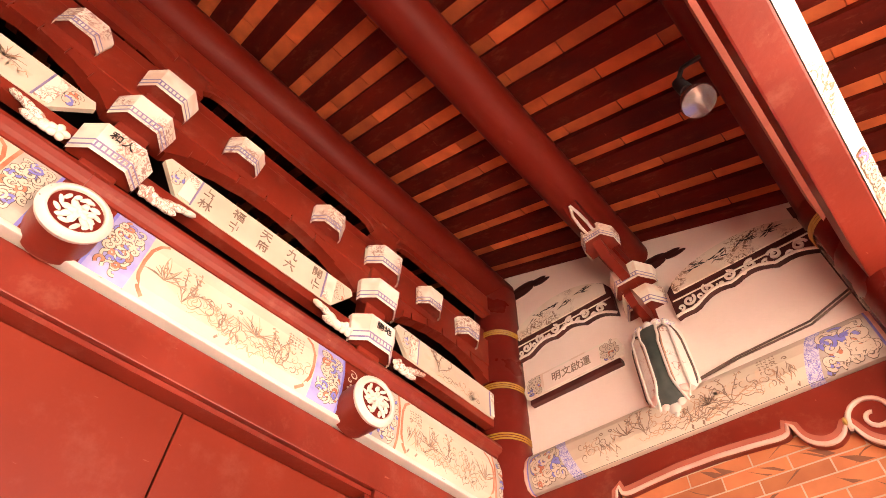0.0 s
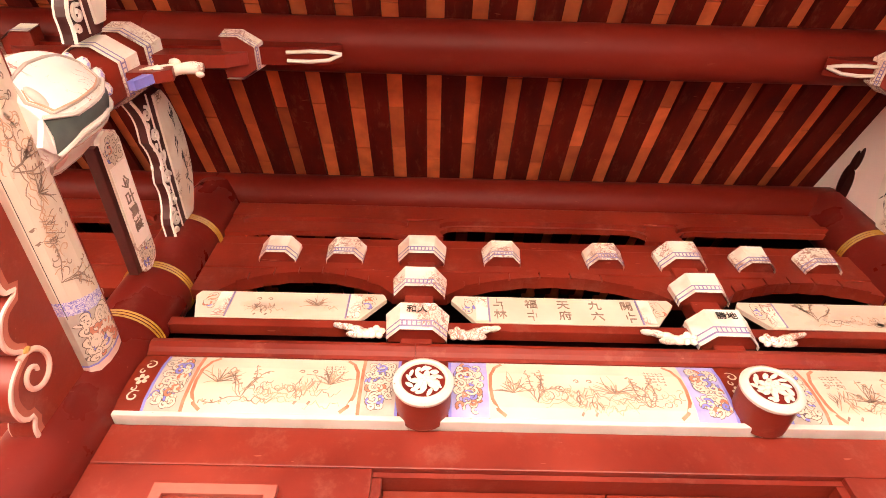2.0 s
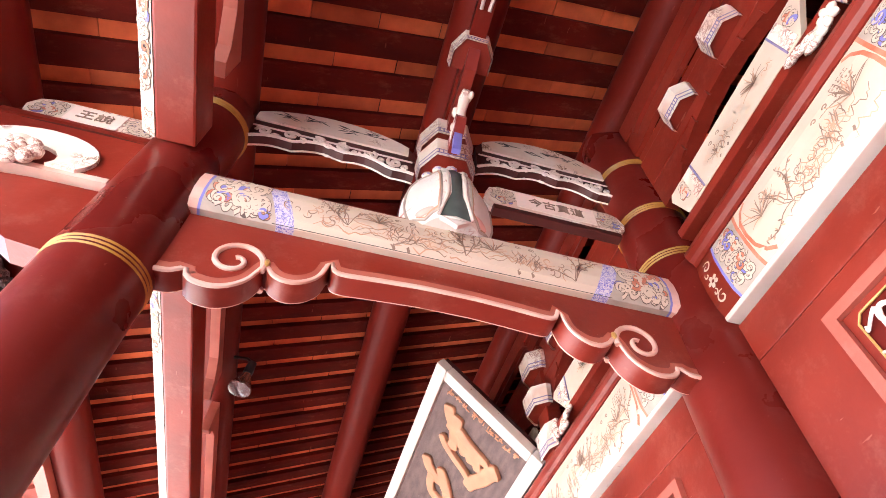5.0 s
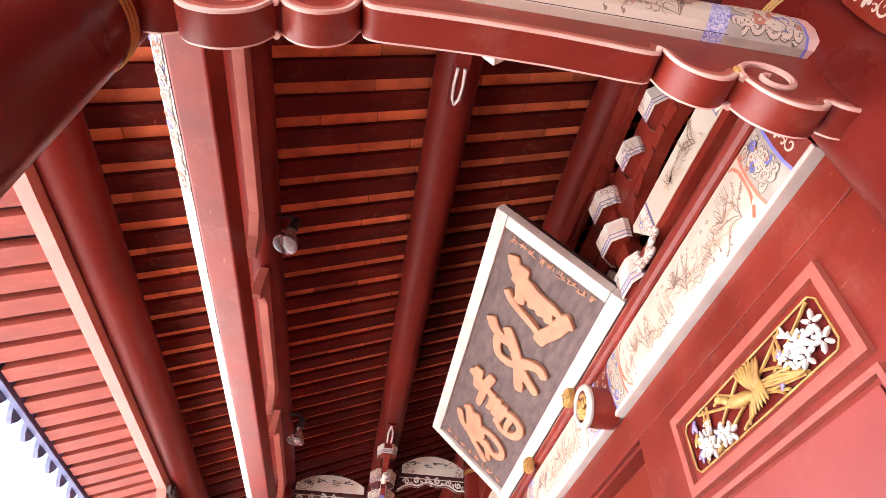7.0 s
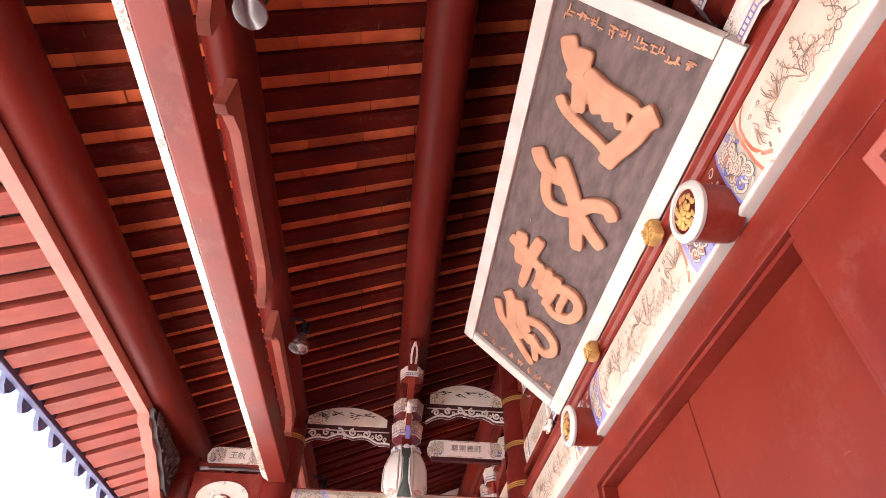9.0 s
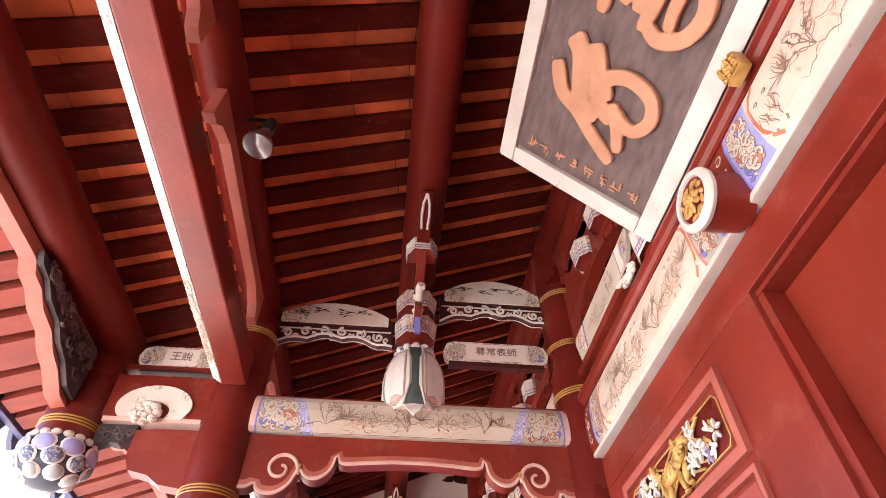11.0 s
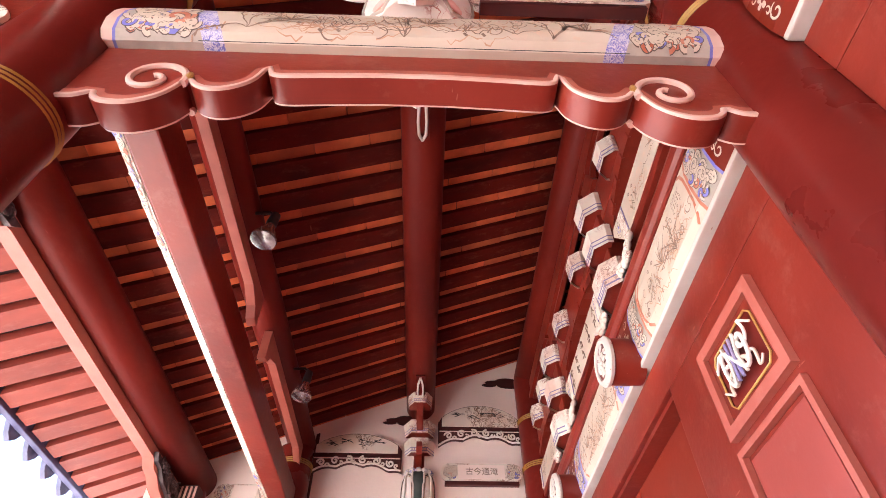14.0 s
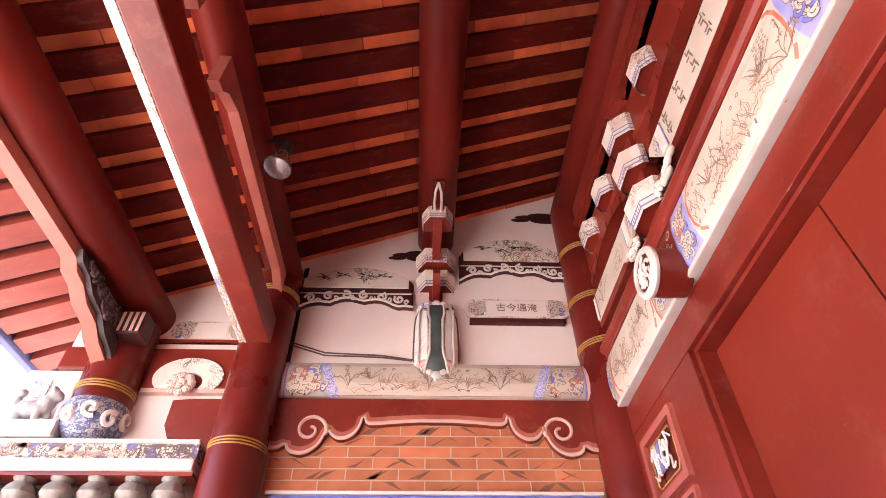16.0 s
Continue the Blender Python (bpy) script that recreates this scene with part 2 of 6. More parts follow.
def prism(profile, axis, a, b, bevel=0.0, bm=None):
    """A polygon swept straight along an axis: 'x' takes (y, z), 'y' takes (x, z), 'z' takes (x, y)."""
    bm = bm or bmesh.new()

    def at(p, s):
        return {"x": (s, p[0], p[1]), "y": (p[0], s, p[1]), "z": (p[0], p[1], s)}[axis]

    lo = [bm.verts.new(at(p, a)) for p in profile]
    hi = [bm.verts.new(at(p, b)) for p in profile]
    n = len(profile)
    bm.faces.new(lo)
    bm.faces.new(hi[::-1])
    for i in range(n):
        j = (i + 1) % n
        bm.faces.new((lo[i], hi[i], hi[j], lo[j]))
    if bevel:
        bmesh.ops.bevel(bm, geom=[e for e in bm.edges if e.is_manifold and e.calc_face_angle(0) > 0.6], offset=bevel, segments=2, affect="EDGES")
    return bm


def tube(points, r, n=8, bm=None, taper=None):
    bm = bm or bmesh.new()
    pts = [Vector(p) for p in points]
    rings = []
    side = None
    for i, p in enumerate(pts):
        d = (pts[min(i + 1, len(pts) - 1)] - pts[max(i - 1, 0)]).normalized()
        if side is None:
            side = d.orthogonal().normalized()
        else:
            side = (side - d * side.dot(d)).normalized()
        up = d.cross(side)
        rad = r if taper is None else r * taper[i]
        rings.append([bm.verts.new(p + rad * (math.cos(2 * math.pi * k / n) * side + math.sin(2 * math.pi * k / n) * up)) for k in range(n)])
    for a, b in zip(rings, rings[1:]):
        for k in range(n):
            bm.faces.new((a[k], a[(k + 1) % n], b[(k + 1) % n], b[k]))
    bm.faces.new(rings[0][::-1])
    bm.faces.new(rings[-1])
    return bm


def lathe(profile, center, axis="z", n=28, bm=None, lobes=0, depth=0.0):
    """Turn (radius, height) pairs about an axis through center."""
    bm = bm or bmesh.new()
    c = Vector(center)
    rings = []
    for r, h in profile:
        ring = []
        for k in range(n):
            a = 2 * math.pi * k / n
            rr = r * (1 + depth * (abs(math.cos(lobes * a / 2)) - 0.5)) if lobes else r
            u, v = rr * math.cos(a), rr * math.sin(a)
            off = {"z": (u, v, h), "x": (h, u, v), "y": (u, h, v)}[axis]
            ring.append(bm.verts.new(c + Vector(off)))
        rings.append(ring)
    for a, b in zip(rings, rings[1:]):
        for k in range(n):
            bm.faces.new((a[k], a[(k + 1) % n], b[(k + 1) % n], b[k]))
    bm.faces.new(rings[0][::-1])
    bm.faces.new(rings[-1])
    return bm


def blob(center, size, n=8, bm=None, turn=None):
    """A rounded petal or pebble of three radii."""
    bm = bm or bmesh.new()
    m = Matrix.Translation(center) @ (turn or Matrix.Identity(4)) @ Matrix.Diagonal((*size, 1))
    bmesh.ops.create_uvsphere(bm, u_segments=n, v_segments=max(4, n // 2 + 1), radius=1, matrix=m)
    return bm


def lettering(text, size, depth=0.004, bold=0.0):
    cu = bpy.data.curves.new("lettering", "FONT")
    cu.body, cu.size, cu.extrude, cu.offset = text, size, depth / 2, bold
    cu.align_x, cu.align_y = "CENTER", "CENTER"
    ob = new("lettering", cu)
    bpy.context.view_layer.update()
    me = ob.evaluated_get(bpy.context.evaluated_depsgraph_get()).to_mesh()
    bm = bmesh.new()
    bm.from_mesh(me)
    bpy.data.objects.remove(ob)
    bpy.data.curves.remove(cu)
    return bm


def turned(bm, m):
    bm.transform(m)
    return bm


def arc(cx, cz, rx, rz, a0, a1, n=8):
    return [(cx + rx * math.cos(radians(a0 + (a1 - a0) * i / n)), cz + rz * math.sin(radians(a0 + (a1 - a0) * i / n))) for i in range(n + 1)]


# ---- brush drawing on surfaces ----
def ribbon(bm, at, pts, width, taper=True):
    """A brush stroke: a flat ribbon along (u, v) points, laid on the surface at(u, v)."""
    n = len(pts)
    prev = None
    for i, (u, v) in enumerate(pts):
        a, b = pts[max(i - 1, 0)], pts[min(i + 1, n - 1)]
        du, dv = b[0] - a[0], b[1] - a[1]
        q = math.hypot(du, dv) or 1.0
        w = width / 2 * (1 if not taper else 0.35 + 0.65 * math.sin(math.pi * (i + 0.5) / n))
        l, r = bm.verts.new(at(u - dv / q * w, v + du / q * w)), bm.verts.new(at(u + dv / q * w, v - du / q * w))
        if prev:
            bm.faces.new((prev[0], prev[1], r, l))
        prev = (l, r)


def curl(u, v, r, s, turns=1.2, start=0.0, n=14):
    return [(u + s * r * (1 - 0.8 * i / (n - 1)) * math.cos(start + turns * 2 * math.pi * i / (n - 1)), v + r * (1 - 0.8 * i / (n - 1)) * math.sin(start + turns * 2 * math.pi * i / (n - 1))) for i in range(n)]


def lift(at, h):
    return lambda u, v: at(u, v, h)


def art_scroll(at, u0, u1, v0, v1, seed, parent, big=1.0):
    """Cloud scrolls: dark outline, pale stroke, a few blue and rust ones."""
    r = random.Random(seed)
    W, H = u1 - u0, v1 - v0
    layers = {k: bmesh.new() for k in ("outline", "pale", "blue", "rust")}
    for k in range(int(W * H / (0.00032 * big ** 1.4))):
        R = r.uniform(0.011, 0.026) * big
        if 2 * R > min(W, H):
            continue
        u, v = r.uniform(u0 + R, u1 - R), r.uniform(v0 + R, v1 - R)
        pts = curl(u, v, R, r.choice((-1, 1)), r.uniform(0.45, 1.1), r.uniform(0, 6.28), 11)
        h = 0.0012 + 0.00004 * k
        ribbon(layers["outline"], lift(at, h), pts, 0.0125 * big ** 0.6, False)
        ribbon(layers[r.choice(("pale", "pale", "pale", "pale", "pale", "pale", "pale", "blue", "rust"))], lift(at, h + 0.0003), pts, 0.0125 * big ** 0.6 - 0.004, False)
    for k, mm in (("outline", BLACK_SOFT), ("pale", CREAM), ("blue", BLUE), ("rust", RUST)):
        part("brush_" + k, layers[k], mm, parent)


def art_flower(at, u0, u1, v0, v1, seed, parent):
    """A pale blossom and two scrolls on red."""
    bm = bmesh.new()
    cu, cv, H = (u0 + u1) / 2, (v0 + v1) / 2, v1 - v0
    for k in range(5):
        a = k * 2 * math.pi / 5
        ribbon(bm, lift(at, 0.0015), [(cu + q * 0.024 * math.cos(a), cv + q * 0.024 * math.sin(a)) for q in (0.25, 0.5, 0.75, 1.0)], 0.016)
    for s in (-1, 1):
        ribbon(bm, lift(at, 0.0015), curl(cu, cv + s * H * 0.31, 0.024, s, 1.1, 1.0), 0.007)
        ribbon(bm, lift(at, 0.0015), curl(cu + 0.012, cv + s * H * 0.17, 0.012, -s, 0.9, 2.0), 0.006)
    part("blossom", bm, CREAM, parent)


def art_picture(at, u0, u1, v0, v1, seed, parent, writing=True, density=1.0):
    """An ink drawing: ground lines, rocks, plants, robed folds, and a few columns of tiny writing."""
    r = random.Random(seed)
    ink, rust, wash = bmesh.new(), bmesh.new(), bmesh.new()
    W, H = u1 - u0, v1 - v0
    for k in range(int(W / 0.020)):      # pale washes under the lines
        cu, cv, R = u0 + W * r.uniform(0.05, 0.95), v0 + H * r.uniform(0.15, 0.62), r.uniform(0.008, 0.024)
        ribbon(wash, lift(at, 0.0006 + 0.00002 * (k % 20)), [(cu + R * 2 * (i / 7 - 0.5), cv + R * 0.4 * math.sin(1.3 * i + k)) for i in range(8)], R * 1.3)
    A, B = lift(at, 0.0012), lift(at, 0.0014)
    for k in range(int(9 * density)):
        v = v0 + H * r.uniform(0.06, 0.40)
        a = u0 + W * r.uniform(0.02, 0.65)
        L = W * r.uniform(0.12, 0.32)
        ph = r.uniform(0, 6)
        ribbon(rust if k % 3 else ink, A, [(a + L * i / 15, v + H * 0.05 * math.sin(ph + 0.8 * i) + H * 0.03 * math.sin(2.1 * i + ph)) for i in range(16)], 0.0035)
    groups = max(2, int(W / 0.15 * density))
    for g in range(groups):
        cu, cv = u0 + W * (g + r.uniform(0.3, 0.7)) / groups, v0 + H * r.uniform(0.32, 0.5)
        kind = (g + seed) % 4
        if kind == 0:
            for k in range(20):
                a = r.uniform(0.2, 2.9)
                L = H * r.uniform(0.18, 0.50)
                b = r.uniform(-0.6, 0.6)
                ribbon(rust if k % 3 == 0 else ink, B, [(cu + L * q * math.cos(a + b * q), cv + L * q * math.sin(a + b * q)) for q in (0, 0.25, 0.5, 0.75, 1)], 0.0035)
        elif kind == 1:
            for f in (-0.022, 0.024):
                for k in range(11):
                    a = cu + f + r.uniform(-0.018, 0.018)
                    v = cv + H * r.uniform(-0.12, 0.22)
                    s = r.uniform(-1, 1)
                    ribbon(ink if k % 3 else rust, B, [(a + 0.010 * math.sin(2.2 * q + 5 * s), v - H * 0.18 * q) for q in (0, 0.2, 0.4, 0.6, 0.8, 1)], 0.0034)
                ribbon(ink, B, curl(cu + f, cv + H * 0.31, 0.010, 1, 1.0), 0.005, False)
                ribbon(ink, B, [(cu + f - 0.004, cv - H * 0.30), (cu + f + 0.004, cv - H * 0.36)], 0.008, False)
        elif kind == 2:
            for k in range(16):
                ribbon(rust if k % 2 else ink, B, curl(cu + r.uniform(-0.08, 0.08), cv + H * r.uniform(-0.22, 0.20), r.uniform(0.010, 0.028), r.choice((-1, 1)), r.uniform(0.4, 0.9), r.uniform(0, 6)), 0.0035)
        else:
            for k in range(5):
                x, y, a = cu, cv - H * 0.25, r.uniform(0.6, 2.4)
                line = [(x, y)]
                for q in range(9):
                    a += r.uniform(-0.45, 0.45)
                    x, y = x + 0.016 * math.cos(a), min(v1 - 0.006, y + 0.016 * math.sin(a))
                    line.append((x, y))
                    if q > 2:
                        for e in range(2):
                            c = r.uniform(0, 6.28)
                            ribbon(rust if e else ink, B, [(x, y), (x + 0.008 * math.cos(c), y + 0.008 * math.sin(c)), (x + 0.014 * math.cos(c), y + 0.013 * math.sin(c))], 0.005)
                ribbon(ink, B, line, 0.0042)
    if writing:
        cu, cv = u0 + W * r.choice((0.06, 0.84)), v1 - H * 0.12
        for i in range(5):
            for j in range(5 - i % 2):
                for q in range(3):
                    a, b = cu + 0.015 * i + r.uniform(-0.004, 0.004), cv - 0.014 * j + r.uniform(-0.003, 0.003)
                    ribbon(ink, A, [(a - 0.004, b), (a + 0.004, b + 0.001)] if q else [(a, b - 0.005), (a + 0.001, b + 0.004)], 0.0024, False)
    part("ink_drawing", ink, INK, parent)
    part("rust_drawing", rust, RUST_SOFT, parent)
    part("colour_wash", wash, WASH, parent)


def art_brackets(at, u0, u1, v0, v1, parent):
    """The rust-coloured curved border at both ends of a picture."""
    bm, H = bmesh.new(), v1 - v0
    for u, s in ((u0, 1), (u1, -1)):
        ribbon(bm, lift(at, 0.0016), [(u + s * 0.055, v0 + 0.004), (u + s * 0.030, v0 + H * 0.10), (u + s * 0.012, v0 + H * 0.28), (u + s * 0.008, v0 + H * 0.5), (u + s * 0.012, v0 + H * 0.72), (u + s * 0.030, v0 + H * 0.90), (u + s * 0.055, v1 - 0.004)], 0.012, False)
    part("rust_border", bm, RUST, parent)


def surface(profile, axis, d):
    """Map (along, height) to points just off a convex profile of (across, z); d: the way out."""
    prof = sorted(profile, key=lambda p: p[1])

    def at(u, v, h=0.0015):
        c = prof[0][0]
        for (a, za), (b, zb) in zip(prof, prof[1:]):
            if za <= v <= zb and zb > za:
                c = a + (b - a) * (v - za) / (zb - za)
                break
        else:
            c = prof[-1][0] if v > prof[-1][1] else prof[0][0]
        c += d * h
        return (u, c, v) if axis == "x" else (c, u, v)

    return at


CREAM = mat("cream_paint", (0.69, 0.565, 0.46), 0.65, (0.61, 0.475, 0.375), 5.0, 0.1, 60)
BLACK_SOFT = mat("dark_grey_outline", (0.10, 0.07, 0.06), 0.55, (0.16, 0.10, 0.08), 20, 0.05, 60)
INK = mat("brown_ink", (0.20, 0.12, 0.09), 0.6, (0.36, 0.24, 0.18), 30, 0.02, 60)
RUST = mat("rust_red_paint", (0.50, 0.12, 0.06), 0.55, (0.60, 0.25, 0.16), 20, 0.05, 60)
RUST_SOFT = mat("pale_rust_wash", (0.48, 0.24, 0.15), 0.6, (0.60, 0.37, 0.25), 24, 0.02, 60)
WASH = mat("pale_skin_wash", (0.72, 0.52, 0.38), 0.6, (0.62, 0.50, 0.42), 26, 0.02, 60)
KEY_LINE = mat("faded_violet_line_paint", (0.20, 0.16, 0.36), 0.55, (0.34, 0.26, 0.38), 20, 0.05, 60)
BLUE_SPECK = painted("speckled_violet_band_paint", (0.19, 0.18, 0.56), (0.66, 0.60, 0.70), 70, 0.030, (0.30, 0.27, 0.60), None, 1.6, 30)
GREY_GROUND = mat("grey_green_ground_paint", (0.40, 0.33, 0.28), 0.55, (0.55, 0.45, 0.38), 16, 0.05, 60)
BLUE_PALE = mat("pale_violet_ground_paint", (0.42, 0.38, 0.62), 0.55, (0.3, 0.27, 0.6), 16, 0.05, 60)
# ---- ground, floor, roof ----
def structure(ob, label, category):
    return tagged(ob, label, category, kind="structure")


structure(part("ground", box(-400, 400, -400, 400, -0.8, -0.36), STONE), "pale granite courtyard paving in full sun", "ground")
structure(part("floor", box(-1.75, 6, -2.6, 9.7, -0.36, 0.0, 0.01), FLOOR), "terracotta tiled porch floor with a stone edge", "floor")


def sloped(x0, x1, y0, y1, below, above, bm=None):
    """A slab that follows the roof's slope, between two heights over the rafters' underside."""
    return prism([(x0, roof_z(x0) + below), (x1, roof_z(x1) + below), (x1, roof_z(x1) + above), (x0, roof_z(x0) + above)], "y", y0, y1, bm=bm)


roof = structure(part("ceiling", sloped(-1.96, 3.4, GA - 0.5, GC + 0.5, 0.062, 0.16), DECK), "boarded porch ceiling under the roof, coloured near black for gap shade", "ceiling")
roof_tiles = part("roof_tiles", sloped(-2.0, 3.4, GA - 0.6, GC + 0.6, 0.165, 0.26), mat("grey_roof_tiles", (0.2, 0.13, 0.1), 0.8), roof)

# rafters: wide flat boards in lengths that meet over the purlins; terracotta tiles show in the gaps between them
rng = random.Random(4)
breaks = [-1.96, XE, XO, XM, 1.25, 2.4]
raft_mesh = {}
GAP, SINK = 0.075, 0.032
# lit copy of the maroon rafter paint: courtyard light on the eave ends, as colour
EAVE_LIT_PAINT = mat("rafter_paint_lit_at_eave", (0.36, 0.070, 0.046), 0.6, (0.25, 0.042, 0.028), 3.0, 0.25, 30, stretch=(0.6, 3, 3), wear=0.3, wear_color=(0.5, 0.2, 0.14), random_tint=0.12)
gaps = [(0.996 - 0.1895 * k, 0.1895) for k in range(-1, 18)] + [(2.035 + 0.1785 * k, 0.1785) for k in range(-4, 22)] + [(6.788 + 0.1865 * k, 0.1865) for k in range(-4, 15)]
gaps.sort()
tiles = []
for i, (y, p) in enumerate(gaps):
    nxt = gaps[i + 1][0] if i + 1 < len(gaps) else y + p
    width = round(max(0.06, nxt - y - GAP), 3)
    for x0, x1 in zip(breaks, breaks[1:]):
        wide = width + (0.018 if x1 <= XE else 0.0)      # broader boards over the eave
        key = (x0, x1, wide)
        if key not in raft_mesh:
            ob = part("rafter", sloped(x0 + 0.002, x1 - 0.002, -wide / 2, wide / 2, 0.0, 0.060), EAVE_LIT_PAINT if x1 <= XE else RAFTER, roof)
            raft_mesh[key] = ob.data
        else:
            ob = new("rafter", raft_mesh[key])
            ob.parent = roof
        ob.location = (0, (y + nxt) / 2 + rng.uniform(-0.003, 0.003), rng.uniform(-0.003, 0.002))
    x = XE - rng.uniform(0.0, 0.2)
    while x < 2.3:
        s = rng.uniform(-0.003, 0.002)
        tiles.append((max(x, XE), x + 0.262, y - GAP / 2 - 0.012, y + GAP / 2 + 0.012, SINK + s))
        x += 0.266
tb = bmesh.new()
for x0, x1, y0, y1, s in tiles:
    sloped(x0, x1, y0, y1, s, 0.059, tb)
part("ceiling_tile_courses", tb, ROOF_TILE, roof, "orange terracotta tiles between the rafters")["kind"] = "stuff"
# eave board and drip tiles
structure(part("eave_trim", box(-2.01, -1.965, GA - 0.5, GC + 0.5, roof_z(-1.97) - 0.02, roof_z(-1.97) + 0.13, 0.006), mat("blue_grey_eave_board", (0.10, 0.10, 0.22), 0.6)), "dark blue eave board along the roof edge", "trim")
drips = empty("drip_tiles", "grey triangular drip tiles hanging along the eave", "roof tile", kind="structure")
drip_mesh = None
for i in range(52):
    y = GA - 0.4 + 0.23 * i
    if drip_mesh is None:
        z = roof_z(-2.02)
        bm = prism([(y0, z0) for y0, z0 in ((-0.085, z + 0.12), (0.085, z + 0.12), (0.08, z + 0.03), (0.045, z - 0.025), (0.0, z - 0.06), (-0.045, z - 0.025), (-0.08, z + 0.03))], "x", -2.05, -2.02)
        ob = part("drip_tile", bm, mat("blue_grey_drip_tile", (0.17, 0.17, 0.26), 0.6, (0.10, 0.10, 0.17), 14, 0.3, 40), drips)
        drip_mesh = ob.data
    else:
        ob = new("drip_tile", drip_mesh)
        ob.parent = drips
    ob.location.y = y


# ---- purlins and long beams ----
def long_round(name, x, z, r, y0, y1, material, label):
    ob = empty(name, label, "roof beam", "purlins")
    for a, b in ((y0, F1 - 0.001), (F1 + 0.001, F2 - 0.001), (F2 + 0.001, y1)):
        part("span", lathe([(r * 0.99, a), (r, a + 0.004), (r, b - 0.004), (r * 0.99, b)], (x, 0, z), "y", 32), material, ob, smooth=True)
    return ob


long_round("middle_purlin", XM, roof_z(XM) - 0.118, 0.112, GA, GC, PURLIN, "round dark red purlin carrying the rafters mid porch")
long_round("wall_purlin", 1.19, 4.29, 0.12, GA, GC, PURLIN, "round dark red purlin along the top of the door wall")
long_round("column_purlin", XO + 0.01, roof_z(XO) - 0.105, 0.10, GA, GC, PURLIN, "round dark red purlin over the outer columns")
long_round("eave_purlin", XE + 0.03, roof_z(XE) - 0.125, 0.12, GA - 0.4, GC + 0.3, PURLIN, "round dark red purlin near the eave")


def bay_spans():
    return ((GA, F1 - 0.12), (F1 + 0.12, F2 - 0.12), (F2 + 0.12, GC))


for a, b in bay_spans():
    # square beam between the outer columns, its outer face painted cream
    beam = empty("square_beam", "red square beam between outer columns with a painted outer face", "beam", "square beams")
    part("beam_body", box(XO - 0.053, XO + 0.065, a + 0.01, b - 0.01, 3.08, 3.24, 0.008), RED, beam)
    part("painted_face", prism([(XO - 0.055, 3.082), (XO - 0.105, 3.115), (XO - 0.115, 3.235), (XO - 0.055, 3.235)], "y", a + 0.012, b - 0.012, 0.004), CREAM_SOFT, beam, "cream painted outer face")
    on_edge = lambda u, v, h=0.001: (XO - 0.055 - 0.050 * v / 0.06 - h * 0.55, u, 3.082 + 0.033 * v / 0.06 - h * 0.83)
    for e0, e1 in ((a + 0.15, a + 0.75), (b - 0.75, b - 0.15)):
        art_scroll(on_edge, e0, e1, 0.004, 0.056, int(e0 * 13) + 70, beam)
    # thin open tie boards below the column purlin
    n = 2 if b - a < 4 else 3
    w = (b - a) / n
    for i in range(n):
        y0, y1 = a + w * i + 0.04, a + w * (i + 1) - 0.04
        y0, y1 = y0 + 0.09, y1 - 0.09
        prof = [(y0, 3.36), (y0 + 0.05, 3.37), (y0 + 0.09, 3.42), (y0 + 0.20, 3.465), (y1 - 0.20, 3.465), (y1 - 0.09, 3.42), (y1 - 0.05, 3.37), (y1, 3.36), (y1, 3.545), (y0, 3.545)]
        # salmon instead of red: light from below is put into the board's colour
        tie = tagged(part("tie_board", prism(prof, "x", XO + 0.015, XO + 0.060, 0.004), SALMON), "thin red tie board with curved ends under the purlin", "beam", "tie boards")
    # eave beam: square, salmon all over for the bounce light on its outer lower edge
    eb = empty("eave_beam", "red eave beam with bowed ends under the eave purlin", "beam", "eave beams")
    z0 = 3.185
    e = 0.70
    half = [(0.0, -0.27), (0.10, -0.26), (0.20, -0.20), (0.30, -0.17), (0.38, -0.12), (0.50, -0.10), (0.58, -0.055), (0.66, -0.045), (e, -0.005), (e + 0.03, 0.0)]
    prof = [(a + u, z0 + v) for u, v in half] + [(b - u, z0 + v) for u, v in half[::-1]] + [(b, z0 + 0.12), (a, z0 + 0.12)]
    part("beam_body", prism(prof, "x", XE - 0.078, XE - 0.008), SALMON, eb, smooth=True)
    for s, y in ((1, a), (-1, b)):
        pts = [(y + s * (u + 0.03), z0 + v + 0.03) for u, v in half[:-1]] + [(y + s * 0.03, z0 + 0.02)]
        br = part("carved_bracket", prism(pts, "x", XE - 0.007, XE + 0.020), DARKCARVE, eb, "dark carved scroll bracket")
        bm = bmesh.new()
        rc = random.Random(int(10 * y) + 90)
        for k in range(40):
            u = 0.06 + 0.58 * k / 39
            low = -0.27 + 0.24 * u / 0.66
            c = Vector((XE + 0.026, y + s * u, z0 + low + 0.05 + rc.uniform(0.0, 1.0) * max(0.01, -low - 0.04)))
            rr, a0, sg = rc.uniform(0.016, 0.032), rc.uniform(0, 6), rc.choice((-1, 1))
            tube([c + Vector((0, sg * rr * math.cos(a0 + q), rr * math.sin(a0 + q))) * (1 - q / 9) for q in [0.5 * t for t in range(13)]], 0.0075, 6, bm)
        part("scroll", bm, CARVE_EDGE, br, "worn pale edges of the carving", True)

